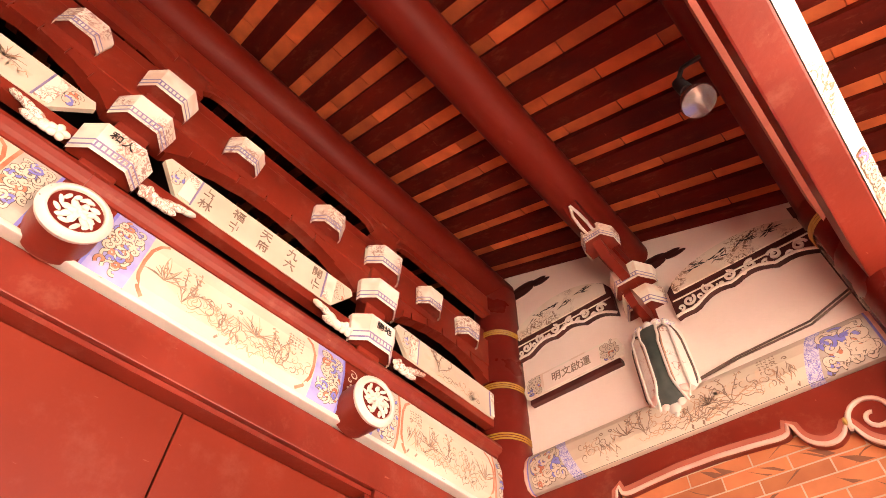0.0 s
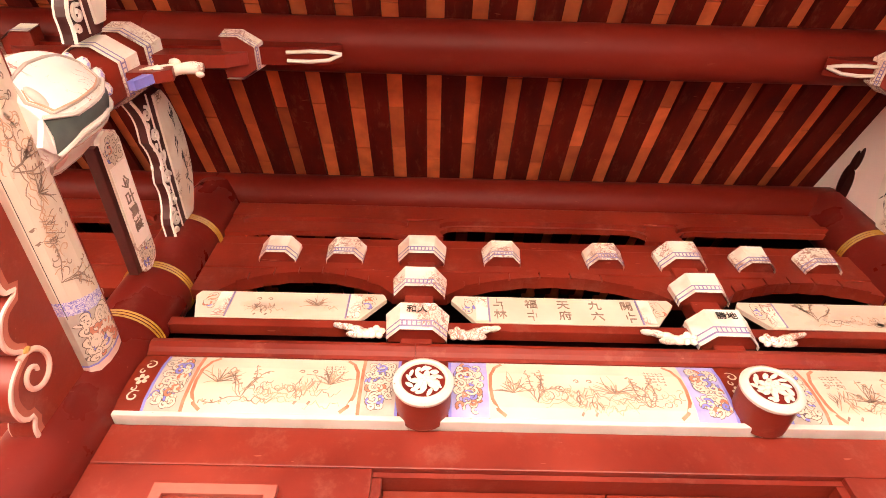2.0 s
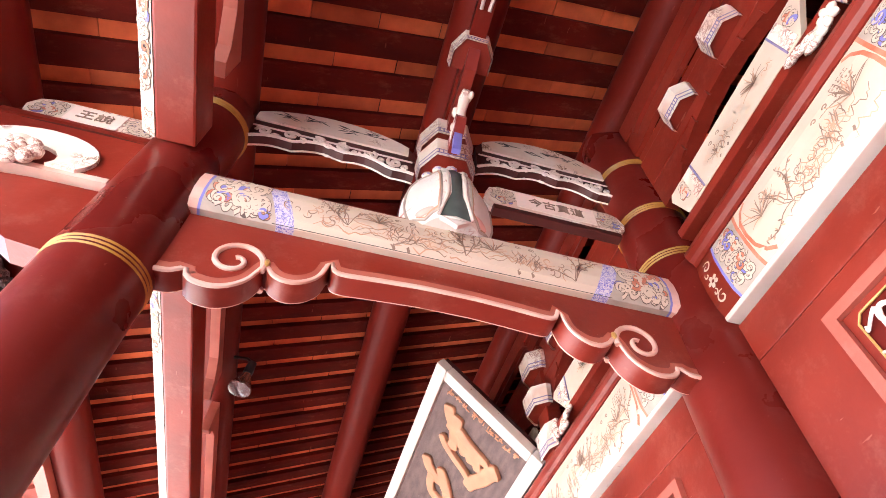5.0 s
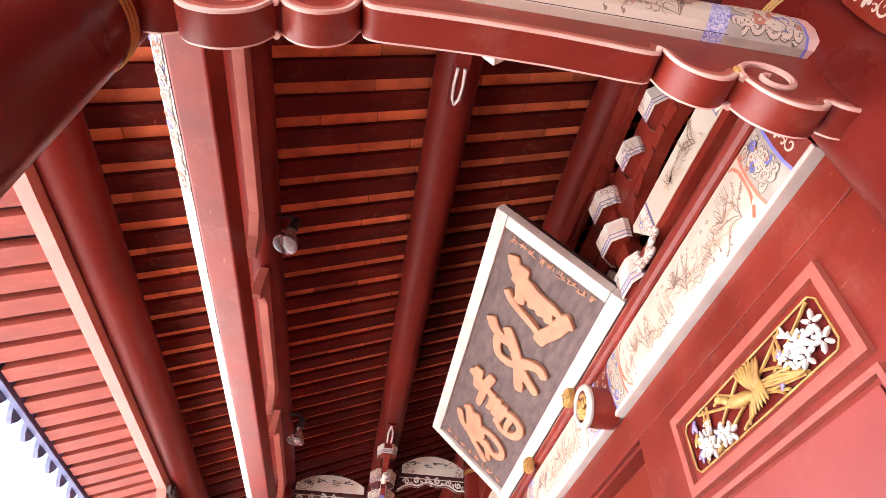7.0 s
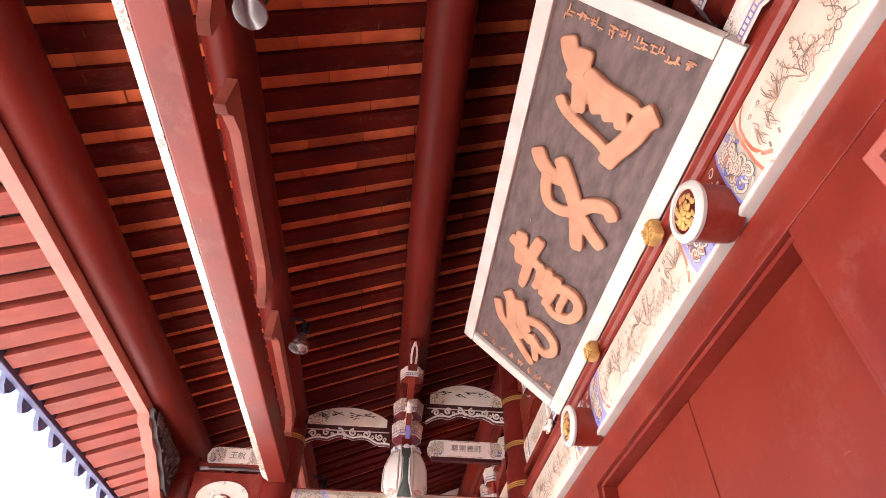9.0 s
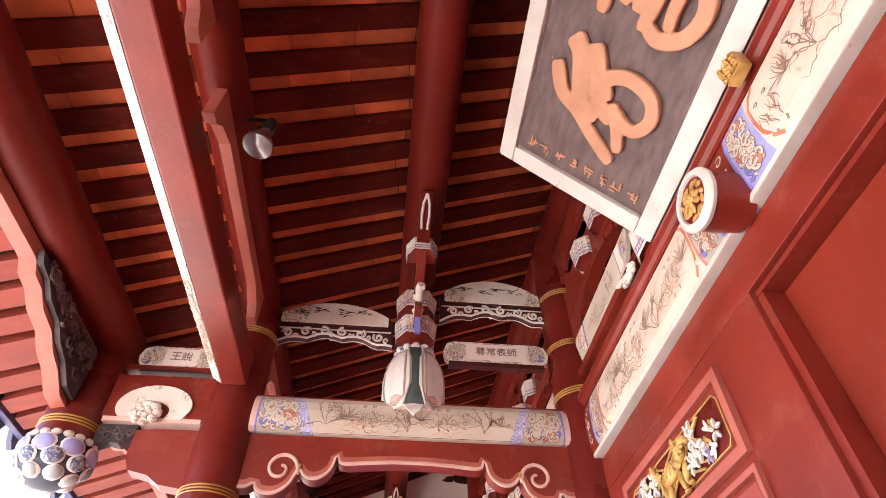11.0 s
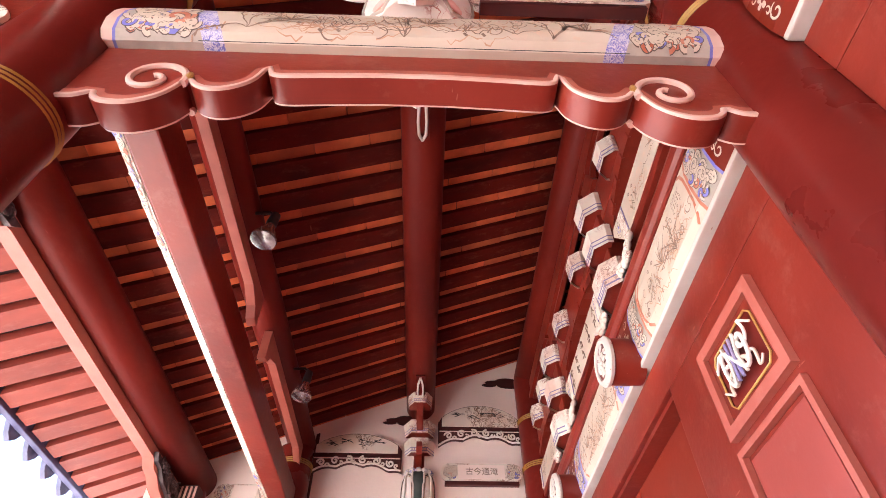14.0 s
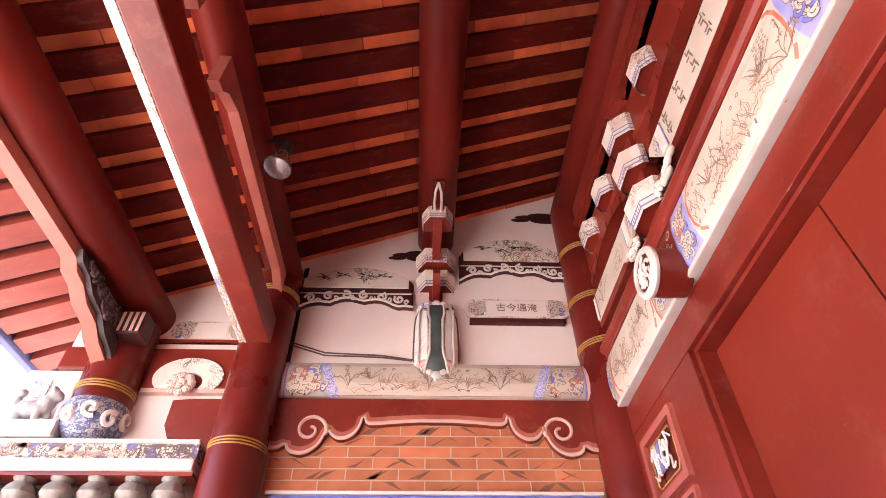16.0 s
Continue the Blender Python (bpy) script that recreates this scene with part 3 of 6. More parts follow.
# ---- columns ----
def column(x, y, r, top, rings, label, z0=0.0):
    ob = empty("column", label, "column", "porch columns", at=(x, y, z0))
    prof = [(r * 0.98, 0.12), (r, 0.5), (r * 0.99, 2.2), (r * 0.95, top)]
    part("shaft", lathe(prof, (0, 0, 0), "z", 40), RED_COL, ob, smooth=True)
    part("stone_base", lathe([(r * 1.35, 0.0), (r * 1.45, 0.05), (r * 1.3, 0.1), (r * 1.1, 0.12)], (0, 0, 0), "z", 32), STONE, ob, smooth=True)
    for z in rings:
        rr = r * (0.99 if z < 2.3 else 0.97)
        for k in (-1, 0, 1):
            part("ring", lathe([(rr + 0.001, z + k * 0.014 - 0.0045), (rr + 0.005, z + k * 0.014), (rr + 0.001, z + k * 0.014 + 0.0045)], (0, 0, 0), "z", 40), RING, ob, "thin ochre painted ring", True)
    return ob


for y, k in ((GA + 0.10, 0), (F1, 1), (F2, 1), (GC - 0.10, 0)):
    column(XO, y, 0.13, roof_z(XO) - 0.2, (2.58, 3.44), "round dark red porch column with thin ochre rings" if k else "round dark red column against the end wall")
    column(1.20, y if k else (y - 0.06 if y < 0 else y + 0.06), 0.148, 4.25, (3.165, 3.47, 3.85), "round dark red column set against the door wall")


# ---- painted transverse beams of the frames and end walls ----
def smooth_run(pts, n=5):
    """Rounds a run of points into a flowing curve."""
    out = []
    for i in range(len(pts) - 1):
        p0, p1, p2, p3 = (Vector(pts[max(0, min(k, len(pts) - 1))]) for k in (i - 1, i, i + 1, i + 2))
        for q in range(n):
            t = q / n
            out.append(tuple(0.5 * (2 * p1 + (p2 - p0) * t + (2 * p0 - 5 * p1 + 4 * p2 - p3) * t * t + (3 * p1 - p0 - 3 * p2 + p3) * t ** 3)))
    return out + [tuple(pts[-1])]


def scallop(x0, x1):
    """Lower edge of a frame beam, from one end to the other: a lip, a scroll lobe, a small lobe and the long arch."""
    lip = smooth_run([(0.0, 2.618), (0.045, 2.620), (0.078, 2.640)])
    lobe = smooth_run([(0.083, 2.622), (0.11, 2.600), (0.16, 2.594), (0.205, 2.612), (0.24, 2.648), (0.264, 2.705)])
    small = smooth_run([(0.272, 2.704), (0.288, 2.684), (0.318, 2.668), (0.355, 2.669), (0.392, 2.69), (0.418, 2.725), (0.433, 2.782)])
    arch = smooth_run([(0.436, 2.770), (0.446, 2.750), (0.48, 2.741), (0.58, 2.749), (0.70, 2.757)])
    half = lip + lobe + small + arch
    return [(x0 + u, z) for u, z in half] + [(x1 - u, z) for u, z in half[::-1]]


def spiral(cx, cz, r, y, s, turns=1.6, start=-1.6):
    pts = []
    for i in range(30):
        q = i / 29
        a = start + q * turns * 2 * math.pi
        pts.append((cx + s * r * (1 - 0.85 * q) * math.cos(a), y, cz + r * (1 - 0.85 * q) * math.sin(a)))
    return pts


def roll_profile(yf, d):
    """Convex painted face: (y, z) pairs; d is the way it bulges."""
    return [(yf + d * 0.0, 2.882), (yf + d * 0.022, 2.90), (yf + d * 0.034, 2.94), (yf + d * 0.034, 2.99), (yf + d * 0.024, 3.035), (yf, 3.07), (yf - d * 0.03, 3.088), (yf - d * 0.055, 3.09), (yf - d * 0.055, 2.882)]


def frame_beam(yc, sides, label):
    x0, x1 = XO + 0.11, 1.075
    ob = empty("frame_beam", label, "beam", "painted frame beams")
    h = 0.055
    hs = 0.034
    low, high = yc - h, yc + h
    prof = scallop(x0, x1)
    part("scroll_beam", prism(prof + [(x1, 2.88), (x0, 2.88)], "y", yc - hs, yc + hs), RED, ob, "dark red beam with scalloped scroll edge", True)
    if len(sides) == 2:
        part("core", box(x0, x1, low + 0.003, high - 0.003, 2.884, 3.08), RED, ob)
    for d in sides:
        yf = yc + d * h
        ys = yc + d * hs
        bm, sh = bmesh.new(), bmesh.new()
        rows, band = [], []
        for i, (a, za) in enumerate(prof):
            (pa, pz), (qa, qz) = prof[max(i - 1, 0)], prof[min(i + 1, len(prof) - 1)]
            nx, nz = -(qz - pz), qa - pa
            q = math.hypot(nx, nz) or 1.0
            nx, nz = nx / q * 0.7, max(nz / q, 0.25)
            rows.append([bm.verts.new((a + nx * w, ys + d * e, za + nz * w)) for w, e in ((0.0, 0.0), (0.003, 0.006), (0.009, 0.007), (0.015, 0.005), (0.019, 0.0012))])
            band.append([sh.verts.new((a + nx * w, ys + d * 0.0014, za + nz * w)) for w in (0.018, 0.040)])
        for ra, rb in zip(rows, rows[1:]):
            for k in range(4):
                bm.faces.new((ra[k], rb[k], rb[k + 1], ra[k + 1]))
        for ra, rb in zip(band, band[1:]):
            sh.faces.new((ra[0], rb[0], rb[1], ra[1]))
        part("shading_band", sh, SALMON, ob, "salmon painted shading inside the edge")
        part("pale_edge", bm, PINK, ob, "pale pink rounded edge moulding", True)
        for s, cx in ((1, x0 + 0.184), (-1, x1 - 0.184)):
            part("curl", tube(spiral(cx, 2.716, 0.080, ys + d * 0.002, s, 1.3, -0.30), 0.0095, 8, taper=[1 - 0.25 * i / 29 for i in range(30)]), PINK, ob, "pale pink scroll curl", True)
            part("bud", blob((x0 + 0.268 if s > 0 else x1 - 0.268, ys + d * 0.006, 2.725), (0.009, 0.008, 0.016)), GOLD, ob, "small gilt bud")
        # painted roll in lengths: flower end, scrollwork, blue band, centre picture
        edges = [0.0, 0.028, 0.036, 0.215, 0.268]
        slant = 0.075
        mats = [PINK, BLUE, GREY_GROUND, BLUE_SPECK]
        names = ["flower_end", "blue_line", "scroll_panel", "blue_band"]
        pf = roll_profile(yf, d)
        for (u0, u1), mm, nm in zip(zip(edges, edges[1:]), mats, names):
            for s in (0, 1):
                a, b = (x0 + u0, x0 + u1) if s == 0 else (x1 - u1, x1 - u0)
                bm = prism(pf, "x", a, b)
                for v in bm.verts:
                    if edges[3] - 0.001 < (v.co.x - x0 if s == 0 else x1 - v.co.x):
                        v.co.x += (1 if s == 0 else -1) * slant * (2.98 - v.co.z) / 0.2
                part(nm, bm, mm, ob)
        bm = prism(pf, "x", x0 + edges[-1], x1 - edges[-1])
        for v in bm.verts:
            v.co.x += (1 if v.co.x < (x0 + x1) / 2 else -1) * slant * (2.98 - v.co.z) / 0.2
        part("picture", bm, CREAM, ob, "cream panel with fine ink painting")
        at = surface(pf[:6], "x", d)
        sd = int(yc * 31) + d
        art_scroll(at, x0 + 0.038, x0 + 0.222, 2.895, 3.06, sd, ob, 1.7)
        art_scroll(at, x1 - 0.222, x1 - 0.038, 2.895, 3.06, sd + 1, ob, 1.7)
        art_scroll(at, x0 + 0.038, x0 + 0.245, 2.884, 2.945, sd + 11, ob)
        art_scroll(at, x1 - 0.245, x1 - 0.038, 2.884, 2.945, sd + 12, ob)
        art_picture(at, x0 + 0.31, x1 - 0.31, 2.887, 3.055, sd + 2, ob, True, 1.7)
        part("edge_line", box(x0 + 0.24, x1 - 0.24, min(yf, yf + d * 0.004), max(yf, yf + d * 0.004), 2.884, 2.889), BLACK, ob)
    return ob


def hexcup(name, w, depth, z0, z1, m, parent, back=0.0):
    """A bracket block of half-hexagon plan: red core, three painted faces and a blue key line. m turns it: its face looks along -y."""
    top = [(-w / 2, back), (-w / 2, -depth * 0.25), (-w * 0.27, -depth), (w * 0.27, -depth), (w / 2, -depth * 0.25), (w / 2, back)]
    bot = [(x * 0.9, y if y >= back - 1e-6 else y * 0.86) for x, y in top]
    bm = bmesh.new()
    t = [bm.verts.new((x, y, z1)) for x, y in top]
    b = [bm.verts.new((x, y, z0 + 0.012)) for x, y in bot]
    bm.faces.new(t)
    bm.faces.new(b[::-1])
    for i in range(6):
        j = (i + 1) % 6
        bm.faces.new((b[i], b[j], t[j], t[i]))
    body = part(name, turned(bm, m), RED, parent)
    bm, ln = bmesh.new(), bmesh.new()
    h = z1 - z0

    def at(i, f, out):
        x = bot[i][0] + (top[i][0] - bot[i][0]) * f
        y = bot[i][1] + (top[i][1] - bot[i][1]) * f
        return Vector((x * (1 + out / (w / 2)), y - (out if y < -1e-6 else 0), z0 + h * f))

    for q, f0, f1, o in ((bm, 0.0, 1.0, 0.004), (ln, 0.10, 0.16, 0.0062), (ln, 0.30, 0.35, 0.0062)):
        for i in range(5):
            lo0, hi0, lo1, hi1 = at(i, f0, o), at(i, f1, o), at(i + 1, f0, o), at(i + 1, f1, o)
            vs = [q.verts.new(p) for p in (lo0, lo1, hi1, hi0)]
            q.faces.new(vs)
    # key-pattern teeth on the front face
    for k in range(7):
        a = (k + 0.5) / 7
        p, r = at(2, 0.16, 0.0062), at(3, 0.16, 0.0062)
        p2, r2 = at(2, 0.30, 0.0062), at(3, 0.30, 0.0062)
        c0, c1 = p.lerp(r, a), p2.lerp(r2, a)
        e = Vector((w * 0.012, 0, 0))
        ln.faces.new([ln.verts.new(v) for v in (c0 - e, c0 + e, c1 + e, c1 - e)])
    part("painted_front", turned(bm, m), CREAM_CUP, body, "cream painted faces")
    part("key_border", turned(ln, m), KEY_LINE, body, "blue key-pattern border")
    return body


def gourd(yc, d, flat, label):
    """Melon-shaped strut astride a frame beam; d: +1/-1 faces one way only, 0 is round."""
    ob = empty("melon_strut", label, "bracket strut", "melon struts")
    z0, z1, R = (2.99, 3.44, 0.118) if flat else (3.02, 3.41, 0.152)
    prof = []
    for i in range(15):
        q = i / 14
        if flat:
            r = R * (0.55 + 0.45 * min(1, q / 0.15)) * (1 if q < 0.8 else 1 - 0.35 * ((q - 0.8) / 0.2) ** 2)
        else:
            r = R * (0.86 + 0.14 * math.sin(min(1, q / 0.3) * math.pi / 2)) * (1 - 0.45 * max(0, (q - 0.48) / 0.52) ** 2.0)
        prof.append((r, z0 + (z1 - z0) * q))
    sy = 0.75 if flat else 1.0
    bm = lathe(prof, (0, 0, 0), "z", 64, lobes=0 if flat else 4, depth=0.10)
    turned(bm, Matrix.Translation((XM, yc, 0)) @ Matrix.Diagonal((1.04, sy, 1, 1)))
    part("body", bm, GOURD, ob, "white lobes flushed pink below", True)
    for s in ((d,) if d else (1, -1)):
        g, o = bmesh.new(), bmesh.new()
        rows = []
        for i, (r, z) in enumerate(prof):
            q = i / 14
            wv = (0.034 if flat else 0.030) * (1.0 + 0.9 * (0.25 - q) * (q < 0.25) * 4 + (0.25 if q > 0.75 else 0))
            yy = yc + s * (r * sy * 1.055 + 0.004)
            rows.append((wv, yy, z))
        vs = [[g.verts.new((XM + k * wv, yy - s * 0.010 * abs(k), z)) for k in (-1, -0.5, 0, 0.5, 1)] for wv, yy, z in rows]
        for a, b in zip(vs, vs[1:]):
            for k in range(4):
                g.faces.new((a[k], a[k + 1], b[k + 1], b[k]))
        part("green_rib", g, GREEN, ob, "dark green painted rib", True)
        for k in (-1, 1):
            tube([(XM + k * wv, yy - s * 0.006, z) for wv, yy, z in rows], 0.0065, 6, o)
            if flat:
                tube([(XM + k * 0.092 * (1 if 1 < i < 13 else 0.8), yc + s * (r * sy * 0.80), z) for i, (r, z) in enumerate(prof)], 0.006, 6, o)
        part("white_line", o, WHITE, ob, smooth=True)
        # outlines round the white lobes
        li, lo2 = bmesh.new(), bmesh.new()
        for k in (-1, 1):
            loop = []
            corners = [(0.36, 0.10), (0.75, 0.03), (1.18, 0.10), (1.28, 0.35), (1.22, 0.70), (1.0, 0.90), (0.70, 0.92), (0.42, 0.88), (0.34, 0.65), (0.32, 0.35), (0.36, 0.10)]
            for (t0, q0), (t1, q1) in zip(corners, corners[1:]):
                for f in (0, 0.5):
                    th, q = t0 + (t1 - t0) * f, q0 + (q1 - q0) * f
                    i = min(13, int(q * 14))
                    r0 = prof[i][0] + (prof[i + 1][0] - prof[i][0]) * (q * 14 - i)
                    r0 = r0 * (1.0 if flat else 1 + 0.10 * (abs(math.cos(2 * (math.pi / 2 - th))) - 0.5)) + 0.001
                    loop.append((XM + k * 1.04 * r0 * math.sin(th), yc + s * sy * r0 * math.cos(th), z0 + (z1 - z0) * q))
            loop.append(loop[0])
            tube(loop, 0.0055, 6, lo2)
            cx = sum(p[0] for p in loop) / len(loop)
            cz = sum(p[2] for p in loop) / len(loop)
            tube([(cx + (x - cx) * 0.90, y + s * 0.001, cz + (z - cz) * 0.93) for x, y, z in loop], 0.004, 6, li)
        part("lobe_outline", lo2, GREY_GROUND if not flat else BLACK_SOFT, ob, smooth=True)
        for k in (-1, 1):
            th, q = 0.72, 0.13
            r0 = prof[2][0] * (1.0 if flat else 1 + 0.10 * (abs(math.cos(2 * (math.pi / 2 - th))) - 0.5)) - 0.004
            fl = blob((XM + k * 1.04 * r0 * math.sin(th), yc + s * sy * r0 * math.cos(th), z0 + (z1 - z0) * q), (0.040, 0.009, 0.020), 12, None, Matrix.Rotation(-k * s * th, 4, "Z"))
            part("pink_flush", fl, FLUSH, ob, "pink flush on the lobe", True)
        part("pink_line", li, RUST_SOFT, ob, smooth=True)
        # cloud foot and collar
        ft = bmesh.new()
        yy = rows[0][1]
        if flat:
            for cx, cz, rr in ((0, 2.985, 0.03), (-0.034, 3.005, 0.022), (0.034, 3.005, 0.022), (0, 2.955, 0.014)):
                blob((XM + cx, yy, cz), (rr, 0.012, rr), 10, ft)
        else:
            v = [ft.verts.new(p) for p in ((XM - 0.062, yy - s * 0.02, 3.045), (XM + 0.062, yy - s * 0.02, 3.045), (XM + 0.03, yy + s * 0.004, 2.985), (XM, yy + s * 0.008, 2.955), (XM - 0.03, yy + s * 0.004, 2.985))]
            ft.faces.new(v)
            r = bmesh.ops.extrude_face_region(ft, geom=ft.faces[:])
            bmesh.ops.translate(ft, vec=(0, -s * 0.016, 0), verts=[e for e in r["geom"] if isinstance(e, bmesh.types.BMVert)])
        part("cloud_foot", ft, WHITE if flat else GOURD, ob, "white carved foot", flat)
    col = bmesh.new()
    for k in range(12):
        a = 2 * math.pi * k / 12
        rr = prof[-1][0] * 1.1
        blob((XM + rr * math.cos(a), yc + sy * rr * math.sin(a), z1 - 0.005), (0.026, 0.022, 0.022), 8, col)
    part("collar", col, SCROLL_BLUE, ob, "blue and white petal collar", True)
    return ob


FLUSH = mat("soft_pink_flush_paint", (0.76, 0.36, 0.31), 0.55, (0.82, 0.52, 0.46), 18, 0.05, 60)
GOURD = painted("white_lobe_paint", (0.86, 0.79, 0.74), (0.5, 0.2, 0.17), 6, 0.004, (0.84, 0.68, 0.62), None, 0.3, 3.5)


def bracket_stack(yc, sides):
    """Blocks and arms over the melon strut, which carry the middle purlin."""
    ob = empty("bracket_set", "stacked cream and red bracket blocks under the middle purlin", "bracket", "bracket sets")
    part("post", box(XM - 0.04, XM + 0.04, yc - 0.045, yc + 0.045, 3.38, 3.90), RED, ob)
    for d in sides:
        turn = Matrix.Rotation(0 if d < 0 else math.pi, 4, "Z")
        two = len(sides) == 2
        for z0, z1, dep, fwd in (((3.49, 3.60, 0.12, 0.0), (3.68, 3.785, 0.125, 0.0)) if two else ((3.58, 3.69, 0.13, 0.0), (3.70, 3.80, 0.12, 0.08))):
            hexcup("block", 0.235, dep, z0, z1, Matrix.Translation((XM, yc + d * fwd, 0)) @ turn, ob)
        # stepping arms
        part("lower_arm", prism([(yc, 3.50), (yc + d * 0.20, 3.52), (yc + d * 0.25, 3.56), (yc + d * 0.24, 3.60), (yc, 3.60)], "x", XM - 0.020, XM + 0.020, 0.003), RED, ob)
        if len(sides) == 2:
            tas = prism([(yc + d * 0.150, 3.44), (yc + d * 0.172, 3.44), (yc + d * 0.215, 3.56), (yc + d * 0.18, 3.57)], "x", XM - 0.016, XM + 0.016, 0.004)
            part("blue_tassel", tas, BLUE, ob, "violet blue carved tassel")
            hd = tube([(XM, yc + d * u, z) for u, z in ((0.13, 3.535), (0.17, 3.565), (0.21, 3.60), (0.25, 3.632), (0.29, 3.65), (0.325, 3.655))], 0.026, 10, None, (0.7, 1.0, 0.9, 0.75, 0.9, 0.6))
            for k, (u, z, r0) in enumerate(((0.17, 3.60, 0.017), (0.23, 3.64, 0.016), (0.285, 3.68, 0.014), (0.20, 3.565, 0.014), (0.315, 3.635, 0.012))):
                blob((XM + 0.020 * (-1) ** k, yc + d * u, z), (r0, r0 * 1.4, r0), 8, hd)
            part("carved_head", hd, CREAM_CUP, ob, "cream carved figure head on the arm", True)
        part("upper_arm", prism([(yc, 3.70), (yc + d * 0.38, 3.73), (yc + d * 0.45, 3.78), (yc + d * 0.45, 3.80), (yc, 3.80)], "x", XM - 0.024, XM + 0.024, 0.003), RED, ob)
        hexcup("cap_block", 0.17, 0.09, 3.77, 3.85, Matrix.Translation((XM, yc + d * 0.40, 0)) @ turn, ob, back=0.045)
        reach = 0.80 if len(sides) == 2 else 0.66
        tip = [(yc, 3.80), (yc + d * (reach - 0.25), 3.815), (yc + d * (reach - 0.06), 3.835), (yc + d * reach, 3.87), (yc + d * (reach - 0.02), 3.90), (yc, 3.90)]
        arm = part("tongue_arm", prism(tip, "x", XM - 0.034, XM + 0.034, 0.010), PURLIN, ob)
        for s in (-1, 1):
            x = XM + s * 0.020
            pts = [(x - s * 0.004, yc + d * (reach - 0.21), 3.813), (x, yc + d * (reach - 0.12), 3.820), (XM + s * 0.016, yc + d * (reach - 0.05), 3.832), (XM, yc + d * (reach - 0.004), 3.860)]
            part("white_edge", tube(pts, 0.0075, 6), WHITE, arm, smooth=True)
    return ob


CARVE_RED = mat("dark_red_carved_wood_paint", (0.085, 0.011, 0.009), 0.5, (0.045, 0.007, 0.006), 6.0, 0.3, 50)


def moon_board(yc, sides, x0, x1, zb, zt, flip):
    """Arched painted board over a carved scalloped rail."""
    ob = empty("moon_board", "cream arched board with ink bamboo over a dark carved rail", "painted board", "moon boards")
    w = x1 - x0
    top = [(x0 + w * i / 16, zb + (zt - zb) * math.sin(math.pi * (0.06 + 0.88 * i / 16)) ** 0.55) for i in range(17)]
    part("backing", prism([(x0 - 0.030, zb - 0.03), (x0 - 0.030, zb + 0.03)] + [(x, z + 0.009) for x, z in top] + [(x1 + 0.030, zb + 0.03), (x1 + 0.030, zb - 0.03)], "y", yc - 0.018, yc + 0.018), CARVE_RED, ob)
    n = 24
    low = []
    for i in range(n + 1):
        u = i / n
        low.append((x0 - 0.03 + (w + 0.06) * u, zb - 0.165 + 0.065 * math.sin(math.pi * u) + 0.026 * abs(math.sin(3.5 * math.pi * u))))
    part("carved_rail", prism(low + [(x1 + 0.03, zb - 0.035), (x0 - 0.03, zb - 0.035)], "y", yc - 0.016, yc + 0.016), CARVE_RED, ob, "dark red scalloped rail")
    for d in sides:
        part("picture", prism([(x0, zb)] + top + [(x1, zb)], "y", yc + d * 0.019, yc + d * 0.028), CREAM_SOFT, ob, "cream picture of bamboo and birds")
        bm = bmesh.new()
        tube([(x, yc + d * 0.019, z + 0.006) for x, z in low], 0.0075, 5, bm)
        tube([(x, yc + d * 0.019, zb - 0.04) for x in (x0 - 0.02, (x0 + x1) / 2, x1 + 0.02)], 0.004, 5, bm)
        for k in range(6):
            u = (k + 0.5) / 6
            s = 1 if k % 2 else -1
            cx, cz = x0 + w * u, zb - 0.085 + 0.035 * math.sin(math.pi * u)
            tube(spiral(cx, cz, 0.030, yc + d * 0.019, s, 1.3, 0.5 * k), 0.0075, 5, bm)
            tube(spiral(cx + 0.045, cz - 0.02, 0.018, yc + d * 0.019, -s, 1.0, 0.9 * k), 0.006, 5, bm)
        part("scroll_carving", bm, CHALK, ob, "white scroll carving", True)
        if flip:
            br = bmesh.new()
            r2 = random.Random(int(x0 * 100) + 7)
            for g in range(4):      # fans of pointed leaves on thin stalks
                gx, gz = x0 + w * (0.20 + 0.19 * g + r2.uniform(-0.04, 0.04)), zb + (zt - zb) * r2.uniform(0.40, 0.62)
                for k in range(9):
                    a = r2.uniform(-0.75, 0.75) + (math.pi if (k + g) % 3 else 0)
                    q = r2.uniform(0.03, 0.058)
                    p0 = Vector((gx + r2.uniform(-0.02, 0.02), yc + d * 0.0295, gz + r2.uniform(-0.015, 0.015)))
                    p1 = p0 + Vector((q * math.cos(a), 0, q * 0.7 * math.sin(a)))
                    e = Vector((-(p1 - p0).z, 0, (p1 - p0).x)) * 0.09
                    br.faces.new([br.verts.new(v) for v in (p0, p0.lerp(p1, 0.4) + e, p1, p0.lerp(p1, 0.4) - e)])
            part("bamboo_leaves", br, BLACK, ob)
    return ob


